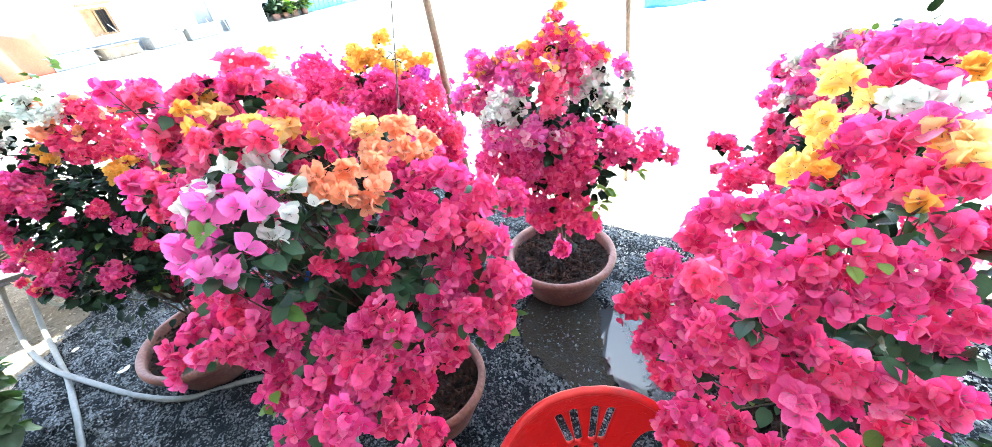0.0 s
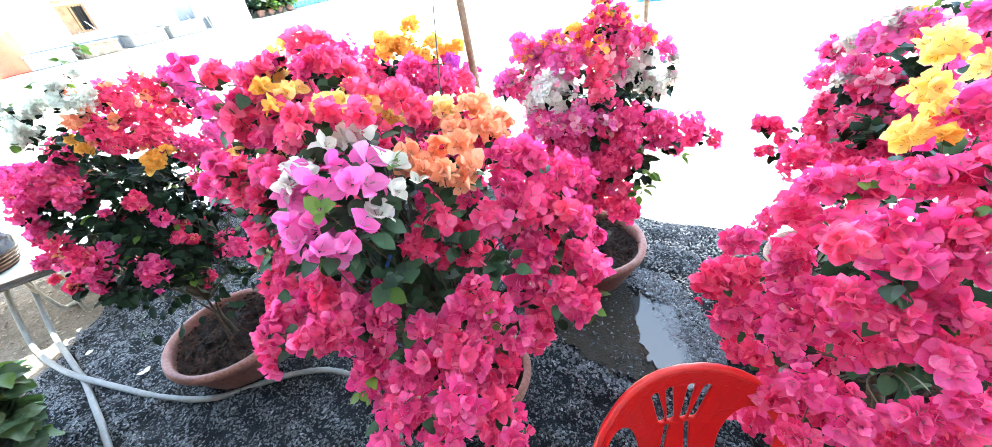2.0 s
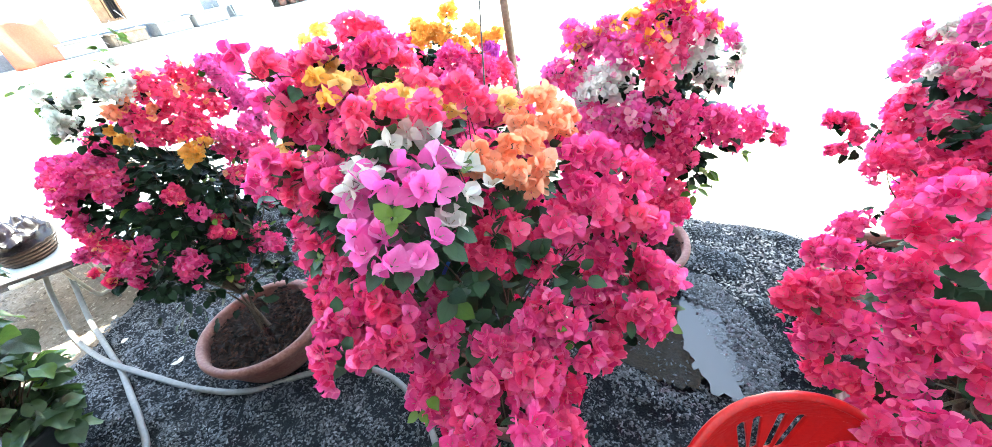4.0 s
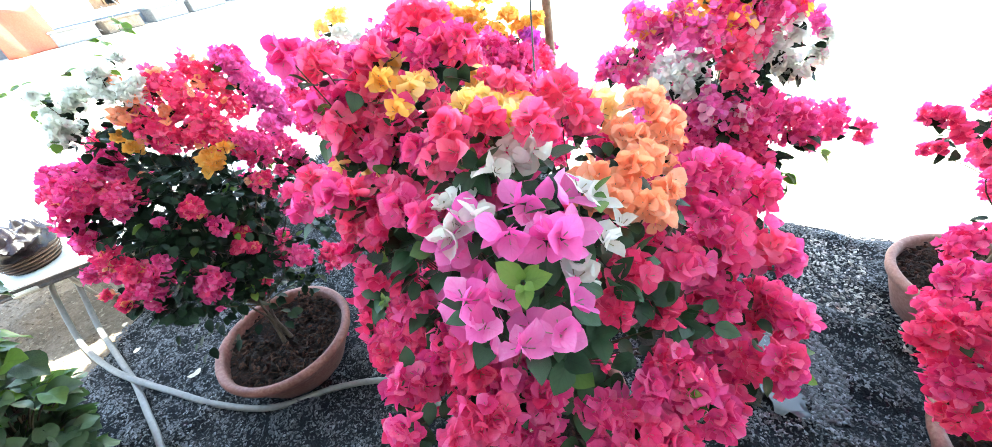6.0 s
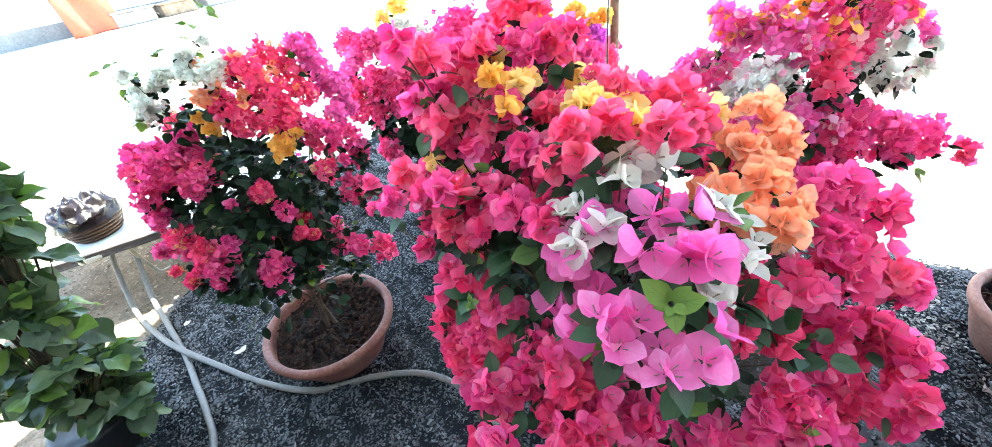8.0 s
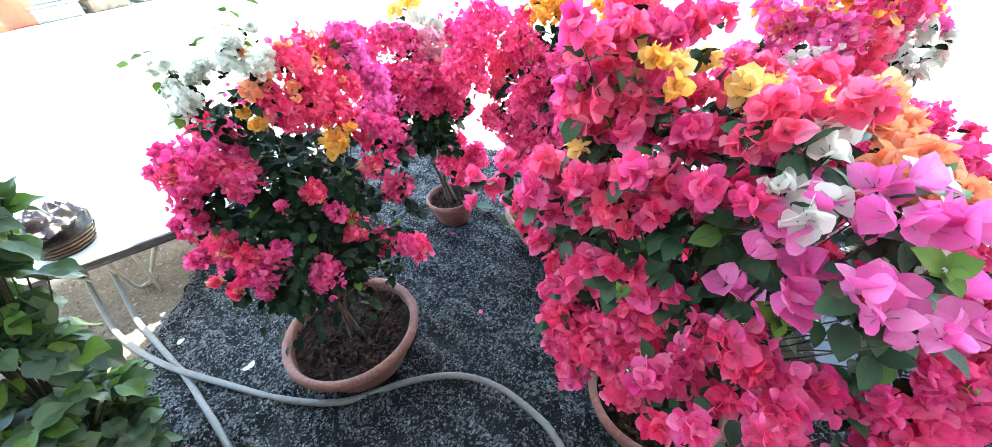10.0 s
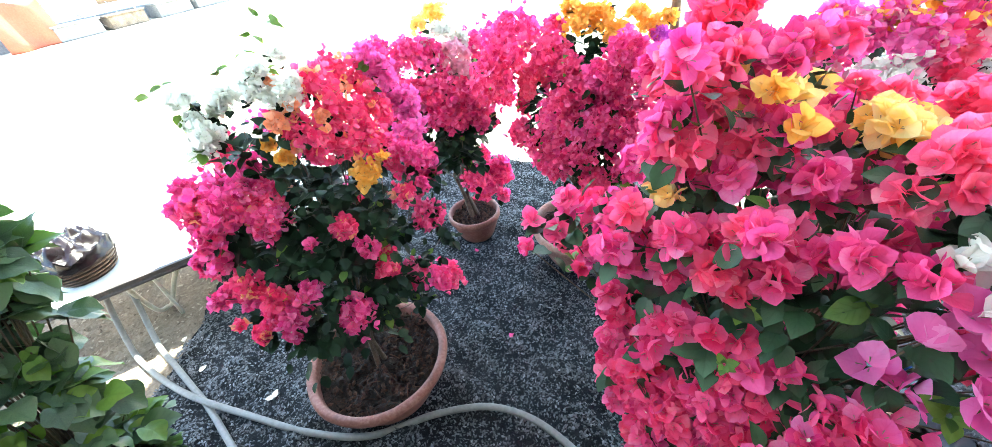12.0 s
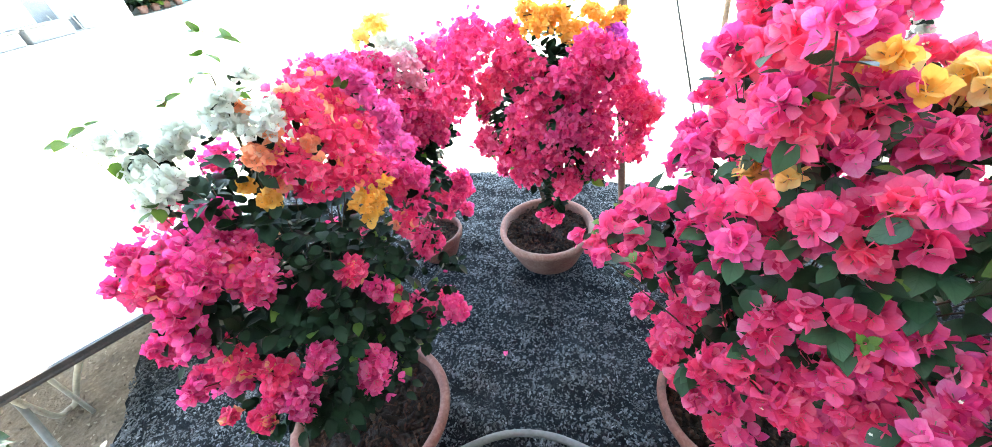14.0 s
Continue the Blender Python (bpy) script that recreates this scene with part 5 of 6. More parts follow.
sprays("M", "coral", (-0.63, 0.86, 1.30, 0.025), (-0.62, 0.93, 1.24, 0.026), (-0.56, 0.88, 1.29, 0.026), (-0.57, 0.90, 1.15, 0.031), (-0.60, 0.89, 1.13, 0.025), (-0.54, 0.90, 1.17, 0.027))
sprays("M", "magenta", (-0.52, 0.53, 0.95, 0.035), (-0.55, 0.60, 0.92, 0.036), (-0.55, 0.69, 0.90, 0.040), (-0.52, 0.51, 0.91, 0.029), (-0.41, 0.58, 0.88, 0.034), (-0.38, 0.57, 0.84, 0.043), (-0.31, 0.53, 0.84, 0.045), (-0.27, 0.59, 0.87, 0.044), (-0.21, 0.54, 0.85, 0.045), (-0.21, 0.45, 0.88, 0.038), (-0.31, 0.48, 0.81, 0.043), (-0.24, 0.43, 0.81, 0.038), (-0.34, 0.44, 0.77, 0.039), (0.02, 0.80, 0.94, 0.036), (-0.07, 0.87, 1.06, 0.038), (-0.39, 0.54, 0.82, 0.039), (-0.28, 0.58, 0.90, 0.035), (-0.22, 0.60, 0.92, 0.033), (-0.16, 0.61, 0.90, 0.034), (-0.19, 0.57, 0.86, 0.037), (-0.06, 0.83, 1.00, 0.034), (-0.09, 0.85, 1.08, 0.033))
sprays("M", "magenta", (-0.59, 0.97, 0.97, 0.028), (-0.50, 0.66, 0.91, 0.026), (-0.38, 0.69, 0.90, 0.028))
sprays("M", "pink", (-0.17, 0.62, 0.88, 0.043), (-0.17, 0.51, 0.77, 0.041), (-0.14, 0.46, 0.75, 0.034), (-0.09, 0.66, 0.78, 0.048), (-0.04, 0.76, 0.81, 0.050), (0.01, 0.71, 0.80, 0.041), (0.04, 0.77, 0.84, 0.043), (-0.13, 0.78, 0.97, 0.040), (-0.04, 0.82, 0.98, 0.041), (-0.01, 0.86, 1.03, 0.041), (-0.53, 0.61, 0.91, 0.036), (-0.41, 0.56, 0.93, 0.032), (-0.46, 0.52, 0.95, 0.029), (-0.00, 0.68, 0.81, 0.035), (0.03, 0.74, 0.86, 0.034), (-0.00, 0.80, 0.85, 0.040), (-0.02, 0.80, 0.96, 0.034), (0.01, 0.78, 0.96, 0.025), (-0.57, 1.05, 1.16, 0.028), (-0.53, 1.13, 1.06, 0.033), (-0.57, 0.96, 1.14, 0.029), (-0.54, 1.15, 0.97, 0.036))
sprays("M", "pink", (-0.54, 1.06, 0.98, 0.033), (-0.50, 0.80, 1.16, 0.024), (-0.37, 0.84, 1.12, 0.030), (-0.49, 0.77, 1.06, 0.028), (-0.70, 1.10, 0.83, 0.033), (-0.76, 1.12, 0.86, 0.027), (-0.65, 1.11, 0.91, 0.031), (-0.62, 1.05, 0.83, 0.037), (-0.65, 1.02, 0.71, 0.041), (-0.64, 0.93, 0.74, 0.037), (-0.66, 0.78, 0.79, 0.030), (-0.59, 0.70, 0.90, 0.028), (-0.58, 0.67, 0.89, 0.027))
sprays("M", "red", (-0.58, 0.73, 0.92, 0.037), (-0.07, 0.80, 0.87, 0.043), (-0.30, 0.72, 0.97, 0.038), (-0.65, 0.75, 0.89, 0.043), (-0.62, 0.69, 0.86, 0.041), (-0.44, 0.60, 0.96, 0.030), (-0.09, 0.77, 0.86, 0.036), (-0.26, 0.70, 0.96, 0.031), (-0.22, 0.73, 0.98, 0.028), (-0.29, 0.74, 1.00, 0.025), (-0.59, 0.89, 0.97, 0.025), (-0.67, 0.89, 0.71, 0.032), (-0.59, 0.80, 0.94, 0.029), (-0.55, 0.72, 0.97, 0.026))
sprays("R", "coral", (0.32, 0.54, 1.06, 0.033))
sprays("R", "magenta", (0.40, 0.71, 1.04, 0.041), (0.37, 0.64, 0.85, 0.044), (0.46, 0.69, 1.05, 0.041), (0.38, 0.51, 1.05, 0.032), (0.45, 0.53, 1.04, 0.033), (0.33, 0.50, 0.81, 0.039), (0.42, 0.44, 0.94, 0.032), (0.34, 0.43, 0.83, 0.036), (0.42, 0.40, 0.91, 0.031))
sprays("R", "pink", (0.33, 0.73, 0.70, 0.049), (0.38, 0.69, 0.91, 0.044), (0.38, 0.56, 1.07, 0.034), (0.33, 0.51, 0.99, 0.034), (0.35, 0.59, 0.80, 0.043), (0.37, 0.48, 0.98, 0.033), (0.44, 0.49, 0.98, 0.033), (0.32, 0.54, 0.72, 0.040), (0.31, 0.46, 0.74, 0.039), (0.39, 0.41, 0.87, 0.033))
sprays("R", "red", (0.30, 0.78, 0.76, 0.049), (0.37, 0.76, 0.80, 0.042), (0.34, 0.63, 0.71, 0.034))
sprays("A", "pink", (-1.42, 1.02, 1.05, 0.055), (-1.51, 1.05, 1.03, 0.050), (-1.44, 1.15, 1.06, 0.048), (-1.60, 1.06, 0.85, 0.048), (-1.48, 1.00, 0.80, 0.044), (-1.40, 0.94, 0.79, 0.042), (-1.58, 1.11, 0.99, 0.045), (-1.55, 1.02, 0.80, 0.040), (-1.10, 1.31, 0.80, 0.050))
sprays("A", "magenta", (-1.36, 1.03, 1.00, 0.050), (-1.48, 1.00, 0.99, 0.045), (-1.55, 1.08, 1.06, 0.040), (-1.54, 1.05, 0.90, 0.042), (-1.10, 1.32, 0.98, 0.045), (-1.09, 1.36, 0.92, 0.045))
sprays("A", "lilac", (-1.16, 1.37, 1.17, 0.045), (-1.13, 1.42, 1.09, 0.048), (-1.19, 1.38, 1.22, 0.038), (-1.12, 1.41, 1.02, 0.040))
sprays("A", "white", (-1.44, 1.10, 1.25, 0.026), (-1.32, 1.16, 1.26, 0.030), (-1.29, 1.20, 1.28, 0.026), (-1.43, 1.15, 1.20, 0.034), (-1.42, 1.08, 1.18, 0.036))
sprays("M", "coral", (-0.55, 0.84, 1.21, 0.041), (-0.62, 0.83, 1.21, 0.036), (-0.61, 0.91, 1.27, 0.029), (-0.58, 0.88, 1.24, 0.030), (-0.60, 0.84, 1.21, 0.030), (-0.58, 0.88, 1.15, 0.027), (-0.47, 0.92, 1.28, 0.027), (-0.50, 0.82, 1.10, 0.032), (-0.45, 0.79, 1.03, 0.030), (-0.56, 0.81, 1.11, 0.025))
sprays("M", "cream", (-0.25, 0.93, 1.16, 0.037))
sprays("M", "magenta", (-0.33, 0.99, 1.16, 0.050), (-0.37, 0.97, 1.18, 0.041), (-0.28, 0.95, 1.13, 0.046), (-0.16, 1.00, 1.06, 0.050), (-0.05, 1.00, 0.93, 0.050), (-0.50, 0.63, 0.94, 0.027), (-0.39, 0.65, 0.89, 0.030))
sprays("M", "pink", (-0.47, 1.05, 1.22, 0.049), (-0.49, 1.03, 1.25, 0.045), (-0.53, 1.02, 1.30, 0.046), (-0.50, 1.03, 1.30, 0.033), (-0.10, 1.03, 0.96, 0.050), (-0.63, 0.76, 1.14, 0.033), (-0.60, 0.96, 1.15, 0.033), (-0.57, 1.08, 1.06, 0.032), (-0.59, 1.01, 1.05, 0.030), (-0.52, 0.85, 1.16, 0.025), (-0.47, 0.87, 1.20, 0.026), (-0.21, 0.98, 1.03, 0.039), (-0.18, 0.96, 1.08, 0.038), (-0.21, 0.88, 1.07, 0.035), (-0.30, 0.85, 0.99, 0.036), (-0.22, 0.87, 0.99, 0.037), (-0.62, 0.99, 0.87, 0.034), (-0.68, 1.05, 0.96, 0.034), (-0.64, 1.04, 0.98, 0.028), (-0.73, 1.06, 0.89, 0.031), (-0.63, 0.93, 0.77, 0.037), (-0.61, 0.94, 0.87, 0.032))
sprays("M", "pink", (-0.47, 0.66, 1.17, 0.024), (-0.46, 0.715, 1.155, 0.028), (-0.505, 0.69, 1.165, 0.028), (-0.585, 0.70, 1.19, 0.024), (-0.64, 0.71, 0.87, 0.029), (-0.56, 0.68, 0.94, 0.029), (-0.47, 0.69, 0.94, 0.027))
sprays("M", "red", (-0.60, 0.85, 1.01, 0.026), (-0.51, 0.70, 0.94, 0.027))
sprays("M", "yellow", (-0.43, 0.94, 1.22, 0.020), (-0.60, 0.88, 1.11, 0.018), (-0.38, 0.88, 1.19, 0.022))
sprays("A", "gold", (-1.15, 1.14, 1.04, 0.026), (-1.13, 1.16, 1.06, 0.018))
sprays("A", "lilac", (-1.10, 1.31, 1.05, 0.034), (-1.15, 1.35, 1.21, 0.029))
sprays("A", "magenta", (-1.08, 1.23, 1.02, 0.037), (-1.10, 1.21, 1.05, 0.033), (-1.09, 1.25, 0.93, 0.032), (-1.39, 1.11, 1.03, 0.032), (-1.61, 1.05, 0.88, 0.034))
sprays("A", "orange", (-1.28, 1.16, 1.17, 0.022), (-1.31, 1.14, 1.18, 0.018), (-1.30, 1.17, 1.24, 0.018))
sprays("A", "pink", (-1.49, 1.10, 1.05, 0.040), (-1.45, 1.03, 1.01, 0.039), (-1.38, 1.09, 0.97, 0.031), (-1.54, 0.98, 0.82, 0.038), (-1.37, 0.94, 0.75, 0.041), (-1.33, 1.01, 0.79, 0.038), (-1.07, 1.13, 0.71, 0.050))
sprays("A", "red", (-1.17, 1.22, 1.10, 0.039), (-1.19, 1.15, 1.09, 0.030), (-1.25, 1.10, 0.91, 0.036), (-1.31, 1.07, 0.89, 0.025), (-1.18, 1.11, 0.83, 0.030), (-1.17, 1.10, 0.78, 0.031), (-1.48, 0.93, 0.79, 0.026), (-1.42, 0.91, 0.77, 0.026))
sprays("A", "white", (-1.32, 1.15, 1.22, 0.023), (-1.44, 1.10, 1.16, 0.032), (-1.45, 1.11, 1.20, 0.026), (-1.46, 1.12, 1.24, 0.019), (-1.27, 1.19, 1.23, 0.022))
sprays("E", "magenta", (-0.50, 1.74, 1.06, 0.070), (-0.58, 1.72, 1.00, 0.065), (-0.40, 1.76, 1.00, 0.070))
sprays("E", "purple", (-0.37, 1.86, 1.05, 0.045))
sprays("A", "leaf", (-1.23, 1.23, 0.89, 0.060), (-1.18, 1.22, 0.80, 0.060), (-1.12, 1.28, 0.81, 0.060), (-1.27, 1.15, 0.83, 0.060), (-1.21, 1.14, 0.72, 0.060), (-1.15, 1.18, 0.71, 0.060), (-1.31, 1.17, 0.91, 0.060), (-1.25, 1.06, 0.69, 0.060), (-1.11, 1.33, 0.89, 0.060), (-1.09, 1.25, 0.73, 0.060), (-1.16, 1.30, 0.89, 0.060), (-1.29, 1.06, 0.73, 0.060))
fill_back("A", "pink", 22, (0.25, 0.25, 0.38))
fill_back("M", "pink", 30, (0.30, 0.30, 0.42))
fill_back("R", "pink", 40, (0.40, 0.38, 0.42))
fill_back("C", "pink", 22, (0.24, 0.24, 0.36))
fill_back("B", "pink", 9, (0.22, 0.22, 0.38))
fill_back("D", "pink", 20, (0.26, 0.22, 0.36))
fill_back("E", "pink", 18, (0.24, 0.22, 0.38))
shrub = grow("M", 0.49, 290, 3, 60)
bm = bmesh.new()
box(bm, (0.007, 0.002, 0.034), (-0.025, -0.267, 0.948), 0.0006, Matrix.Rotation(0.5, 4, "Y") @ Matrix.Rotation(0.4, 4, "Z"))
part("tag", bm, TAG, shrub, "small blue plastic tag tied to a branch")
grow("R", 0.46, 280, 2, 60)
grow("A", 0.36, 280, 4, 100, False)
grow("B", 0.50, 120, 3, 40, False)
grow("E", 0.47, 120, 3, 40, False)
grow("D", 0.47, 60, 3, 30, False)
grow("C", 0.48, 60, 3, 30, False)


# ---- fallen bits on the gravel ----
DRY = petal("dry pale leaf", (0.62, 0.58, 0.48), (0.40, 0.36, 0.27), 0.1, 0.7, 60.0)
for i, (x, y) in enumerate(((-1.93, 1.17), (-1.93, 1.17), (-2.57, 1.47), (-2.36, 1.29))):
    v, f, grain = LEAVES[i % 4]
    ob = link("fallen_leaf", [(0.034 * p[0], 0.034 * p[1], 0.012 * p[2]) for p in v], f, DRY, at=(x, y, 0.013 + float(mound(x, y))))
    ob.rotation_euler = (0.15, 0.1, 1.9 * i)
    tagged(ob, "small dry pale leaf fallen on the dark gravel", "leaf", "fallen leaves")
for i, (x, y) in enumerate(((-1.17, 1.98), (-1.29, 1.36), (-0.96, 1.44))):
    v, f, grain, index = FLOWERS[1 + 2 * i]
    ob = link("fallen_flower", [(0.4 * p[0], 0.4 * p[1], 0.4 * p[2]) for p in v], f, [BRACT["pink"], STAMEN, TUBE], at=(x, y, 0.008 + float(mound(x, y))), index=index)
    ob.rotation_euler = (0.3, 0.2, 1.3 * i)
    tagged(ob, "single pink bract flower fallen on the gravel", "flower", "fallen flowers")


# ---- leafy shrub without flowers ----
# Clumps of the shrub about its pot: place, radius and number of shoots.
LOBES = [((0.06, 0.25, 1.04, 0.10), 7), ((0.03, 0.22, 0.93, 0.12), 10), ((0.03, 0.15, 0.78, 0.14), 13), ((0.06, 0.06, 0.62, 0.15), 13),
         ((0.10, 0.07, 0.34, 0.13), 13), ((0.09, 0.03, 0.22, 0.12), 10), ((0.10, -0.03, 0.44, 0.16), 10), ((-0.06, 0.04, 0.74, 0.18), 12), ((-0.08, -0.02, 0.42, 0.15), 8)]


def leafy_shrub(at, seed):
    g = random.Random(seed)
    top = tagged(new("leafy_shrub"), "green leafy shrub without flowers in a black plastic pot", "potted plant")
    top.location = at
    v, f = lathe([(0.0, 0.0), (0.08, 0.0), (0.10, 0.02), (0.12, 0.17), (0.13, 0.175), (0.13, 0.19), (0.115, 0.19), (0.11, 0.16), (0.0, 0.155)], 36)
    link("pot", v, f, BLACK_PLASTIC, top, "plain black plastic pot")
    leaves, young, verts, faces = [], [], [], []
    for (x, y, z, r), count in LOBES:
        heart = Vector((x, y, z))
        for k in range(count):
            d = Vector((g.gauss(0, 1), g.gauss(0, 1), g.gauss(0.2, 1))).normalized()
            tip = heart + d * r * g.uniform(0.35, 0.95)
            line = spline([(g.uniform(-0.03, 0.03), g.uniform(-0.03, 0.03), 0.15), tip * 0.5 + Vector((0, 0, 0.10)), tip], 5)
            tv, tf = tube(line, [0.0048 - 0.0003 * i for i in range(len(line))], 5, False)
            n = len(verts)
            verts += tv
            faces += [tuple(i + n for i in q) for q in tf]
            for _ in range(6):
                o = (d + Vector((g.gauss(0, 0.6), g.gauss(0, 0.6), g.gauss(0, 0.5)))).normalized()
                at_leaf = heart.lerp(tip, g.uniform(0.35, 1.0)) + o * r * 0.2
                (young if g.random() < 0.2 else leaves).append((g.randrange(4), leaf_pose(at_leaf, o, g, g.uniform(0.045, 0.095))))
    tagged(link("stemwork", verts, faces, TWIG, top, "thin brown stems"), kind="stuff")
    for i, m in leaves[:200]:
        ob = new("leaf", mesh_of("broad_leaf", i, "broad"))
        ob.parent, ob.matrix_local = top, m
    joined("leaves", "broad_leaf", leaves[200:], top, "broad", "broad green leaves")
    joined("young_leaves", "broad_leaf", young, top, "young", "yellow green young leaves")


leafy_shrub((-2.16, 0.77, 0.0), 9)


# ---- hoses ----
def hose(name, points, radius, label):
    base = Vector((points[0][0], points[0][1], 0))
    v, f = tube([Vector(p) - base for p in spline(points, 12)], radius, 12)
    return tagged(link(name, v, f, HOSE, at=base), label, "hose")


hose("garden_hose", [(-2.95, 1.62, 0.30), (-2.88, 1.52, 0.22), (-2.76, 1.38, 0.04), (-2.60, 1.29, 0.024), (-2.42, 1.21, 0.024), (-2.22, 1.14, 0.045), (-1.99, 1.09, 0.026), (-1.71, 1.03, 0.024), (-1.46, 1.02, 0.024), (-1.23, 1.10, 0.024),
     (-1.04, 1.13, 0.024), (-0.88, 1.09, 0.024), (-0.75, 1.00, 0.024), (-0.66, 0.90, 0.024), (-0.58, 0.70, 0.024), (-0.60, 0.4, 0.024), (-0.8, 0.0, 0.024)], 0.0125, "long pale grey garden hose lying in a curve on the gravel")
hose("garden_hose", [(-2.90, 1.66, 0.30), (-2.80, 1.58, 0.22), (-2.66, 1.42, 0.04), (-2.52, 1.33, 0.024), (-2.36, 1.23, 0.024), (-2.20, 1.13, 0.02), (-2.02, 1.00, 0.024), (-1.86, 0.88, 0.024), (-1.74, 0.77, 0.024), (-1.62, 0.55, 0.024), (-1.5, 0.2, 0.024)], 0.0125, "pale grey garden hose crossing beneath the other one")


# ---- low table ----
def low_table(at, turn, length, width, height):
    top = thing("low_table", at, "low steel table with white board top and bent tube legs", "table", turn=turn)
    bm = bmesh.new()
    box(bm, (length, width, 0.014), (0, width / 2, height - 0.007), 0.003)
    part("tabletop", bm, WHITE_TOP, top, "white board top in the sun")
    bm = bmesh.new()
    for s in (0, 1):
        box(bm, (length + 0.02, 0.018, 0.022), (0, s * (width + 0.02) - 0.01, height - 0.012), 0.002)
    for s in (-1, 1):
        box(bm, (0.022, width - 0.024, 0.022), (s * length / 2, width / 2, height - 0.026), 0.002)
    part("frame", bm, DARK_STEEL, top, "dark steel edge frame")
    v, f = tube([(-length / 2, -0.012, height - 0.032), (length / 2, -0.012, height - 0.032)], 0.011, 12)
    rail = link("front_rail", v, f, DARK_STEEL, top, "dark steel tube along the front edge")
    v, f = tube([(-0.33, -0.012, height - 0.032), (-0.325, -0.012, height - 0.032), (-0.235, -0.012, height - 0.032), (-0.23, -0.012, height - 0.032)], [0.012, 0.016, 0.016, 0.012], 12)
    link("sleeve", v, f, STEEL, rail, "rusty coupling sleeve")
    for x in (-length * 0.36, 0.08, length * 0.38):
        h = height - 0.03
        v, f = tube(spline([(x, 0.01, h), (x - 0.10, 0.11, 0.19), (x - 0.195, 0.205, 0.035), (x - 0.23, 0.215, 0.014), (x - 0.26, 0.19, 0.03), (x - 0.245, 0.11, 0.16), (x - 0.225, 0.03, h)], 8), 0.0115, 10)
        link("leg", v, f, STEEL, top, "bent steel tube leg with worn paint")
        v, f = tube([(x - 0.13, 0.07, h), (x - 0.16, 0.12, 0.0)], 0.009, 8)
        link("brace", v, f, STEEL, top, "thin steel brace")
    for x in (-length * 0.3, length * 0.3):
        v, f = tube([(x, width - 0.06, height - 0.03), (x, width - 0.06, 0.0)], 0.0125, 10)
        link("leg", v, f, STEEL, top, "bent steel tube leg with worn paint")
    return top


low_table((-2.60, 1.60, -0.012), 36.5, 1.7, 0.95, 0.37)


def basket(at):
    top = thing("basket", at, "brown woven basket covered with a crumpled dark plastic bag", "basket")
    v, f = lathe([(0.0, 0.0), (0.10, 0.0), (0.135, 0.09), (0.142, 0.092), (0.142, 0.10), (0.13, 0.10), (0.10, 0.012), (0.0, 0.012)], 40)
    link("body", v, f, BASKET, top)
    for k in range(4):
        r = 0.108 + 0.009 * k
        v, f = tube([((r + 0.004) * math.cos(w * math.pi / 20), (r + 0.004) * math.sin(w * math.pi / 20), 0.018 + 0.02 * k) for w in range(41)], 0.004, 6, False)
        link("band", v, f, CANE, top, "pale cane band")
    verts, faces, n = [], [], 44
    for i in range(15):
        for k in range(n):
            w = 2 * math.pi * k / n
            s = i / 14
            r = 0.15 * math.cos(s * 1.5) + 0.02 * noise.noise((3 * math.cos(w) * (1 - s) + 5, 3 * math.sin(w) * (1 - s), s * 4))
            fold = abs(noise.noise((4.2 * math.cos(w) * (1 - s) + 2, 4.2 * math.sin(w) * (1 - s), s * 2))) + 0.2 * abs(noise.noise((9 * math.cos(w) * (1 - s), 9 * math.sin(w) * (1 - s), s * 4)))
            verts.append((r * math.cos(w), r * math.sin(w), 0.092 + 0.085 * math.sin(s * 1.5) + 0.085 * fold * min(1.0, 3 * s + 0.2)))
    for i in range(14):
        for k in range(n):
            j = (k + 1) % n
            faces.append((i * n + k, i * n + j, (i + 1) * n + j, (i + 1) * n + k))
    faces.append(tuple(range(14 * n, 15 * n)))
    link("bag", verts, faces, BAG, top, "crumpled shiny dark plastic bag")


basket((-2.93, 1.60, 0.36))


# ---- red chair ----
def curve_plate(outline, holes, thick):
    """A flat plate with holes, from outlines of (x, y) points, as a mesh in the xy plane."""
    cu = bpy.data.curves.new("plate", "CURVE")
    cu.dimensions, cu.fill_mode, cu.extrude, cu.bevel_depth, cu.bevel_resolution = "2D", "BOTH", thick / 2, 0.002, 1
    for loop in [outline] + holes:
        s = cu.splines.new("POLY")
        s.points.add(len(loop) - 1)
        for p, (x, y) in zip(s.points, loop):
            p.co = (x, y, 0, 1)
        s.use_cyclic_u = True
    ob = new("plate", cu)
    bpy.context.view_layer.update()
    me = bpy.data.meshes.new_from_object(ob.evaluated_get(bpy.context.evaluated_depsgraph_get()))
    bpy.data.objects.remove(ob)
    bm = bmesh.new()
    bm.from_mesh(me)
    bpy.data.meshes.remove(me)
    bmesh.ops.remove_doubles(bm, verts=bm.verts[:], dist=0.0003)
    for _ in range(4):
        long = [e for e in bm.edges if e.calc_length() > 0.035]
        if not long:
            break
        bmesh.ops.subdivide_edges(bm, edges=long, cuts=1)
        bmesh.ops.triangulate(bm, faces=bm.faces[:])
    return bm


def capsule(x0, y0, x1, y1, w, n=7):
    a = math.atan2(y1 - y0, x1 - x0)
    out = [(x1 + w * math.cos(a - math.pi / 2 + math.pi * i / n), y1 + w * math.sin(a - math.pi / 2 + math.pi * i / n)) for i in range(n + 1)]
    return out + [(x0 + w * math.cos(a + math.pi / 2 + math.pi * i / n), y0 + w * math.sin(a + math.pi / 2 + math.pi * i / n)) for i in range(n + 1)]


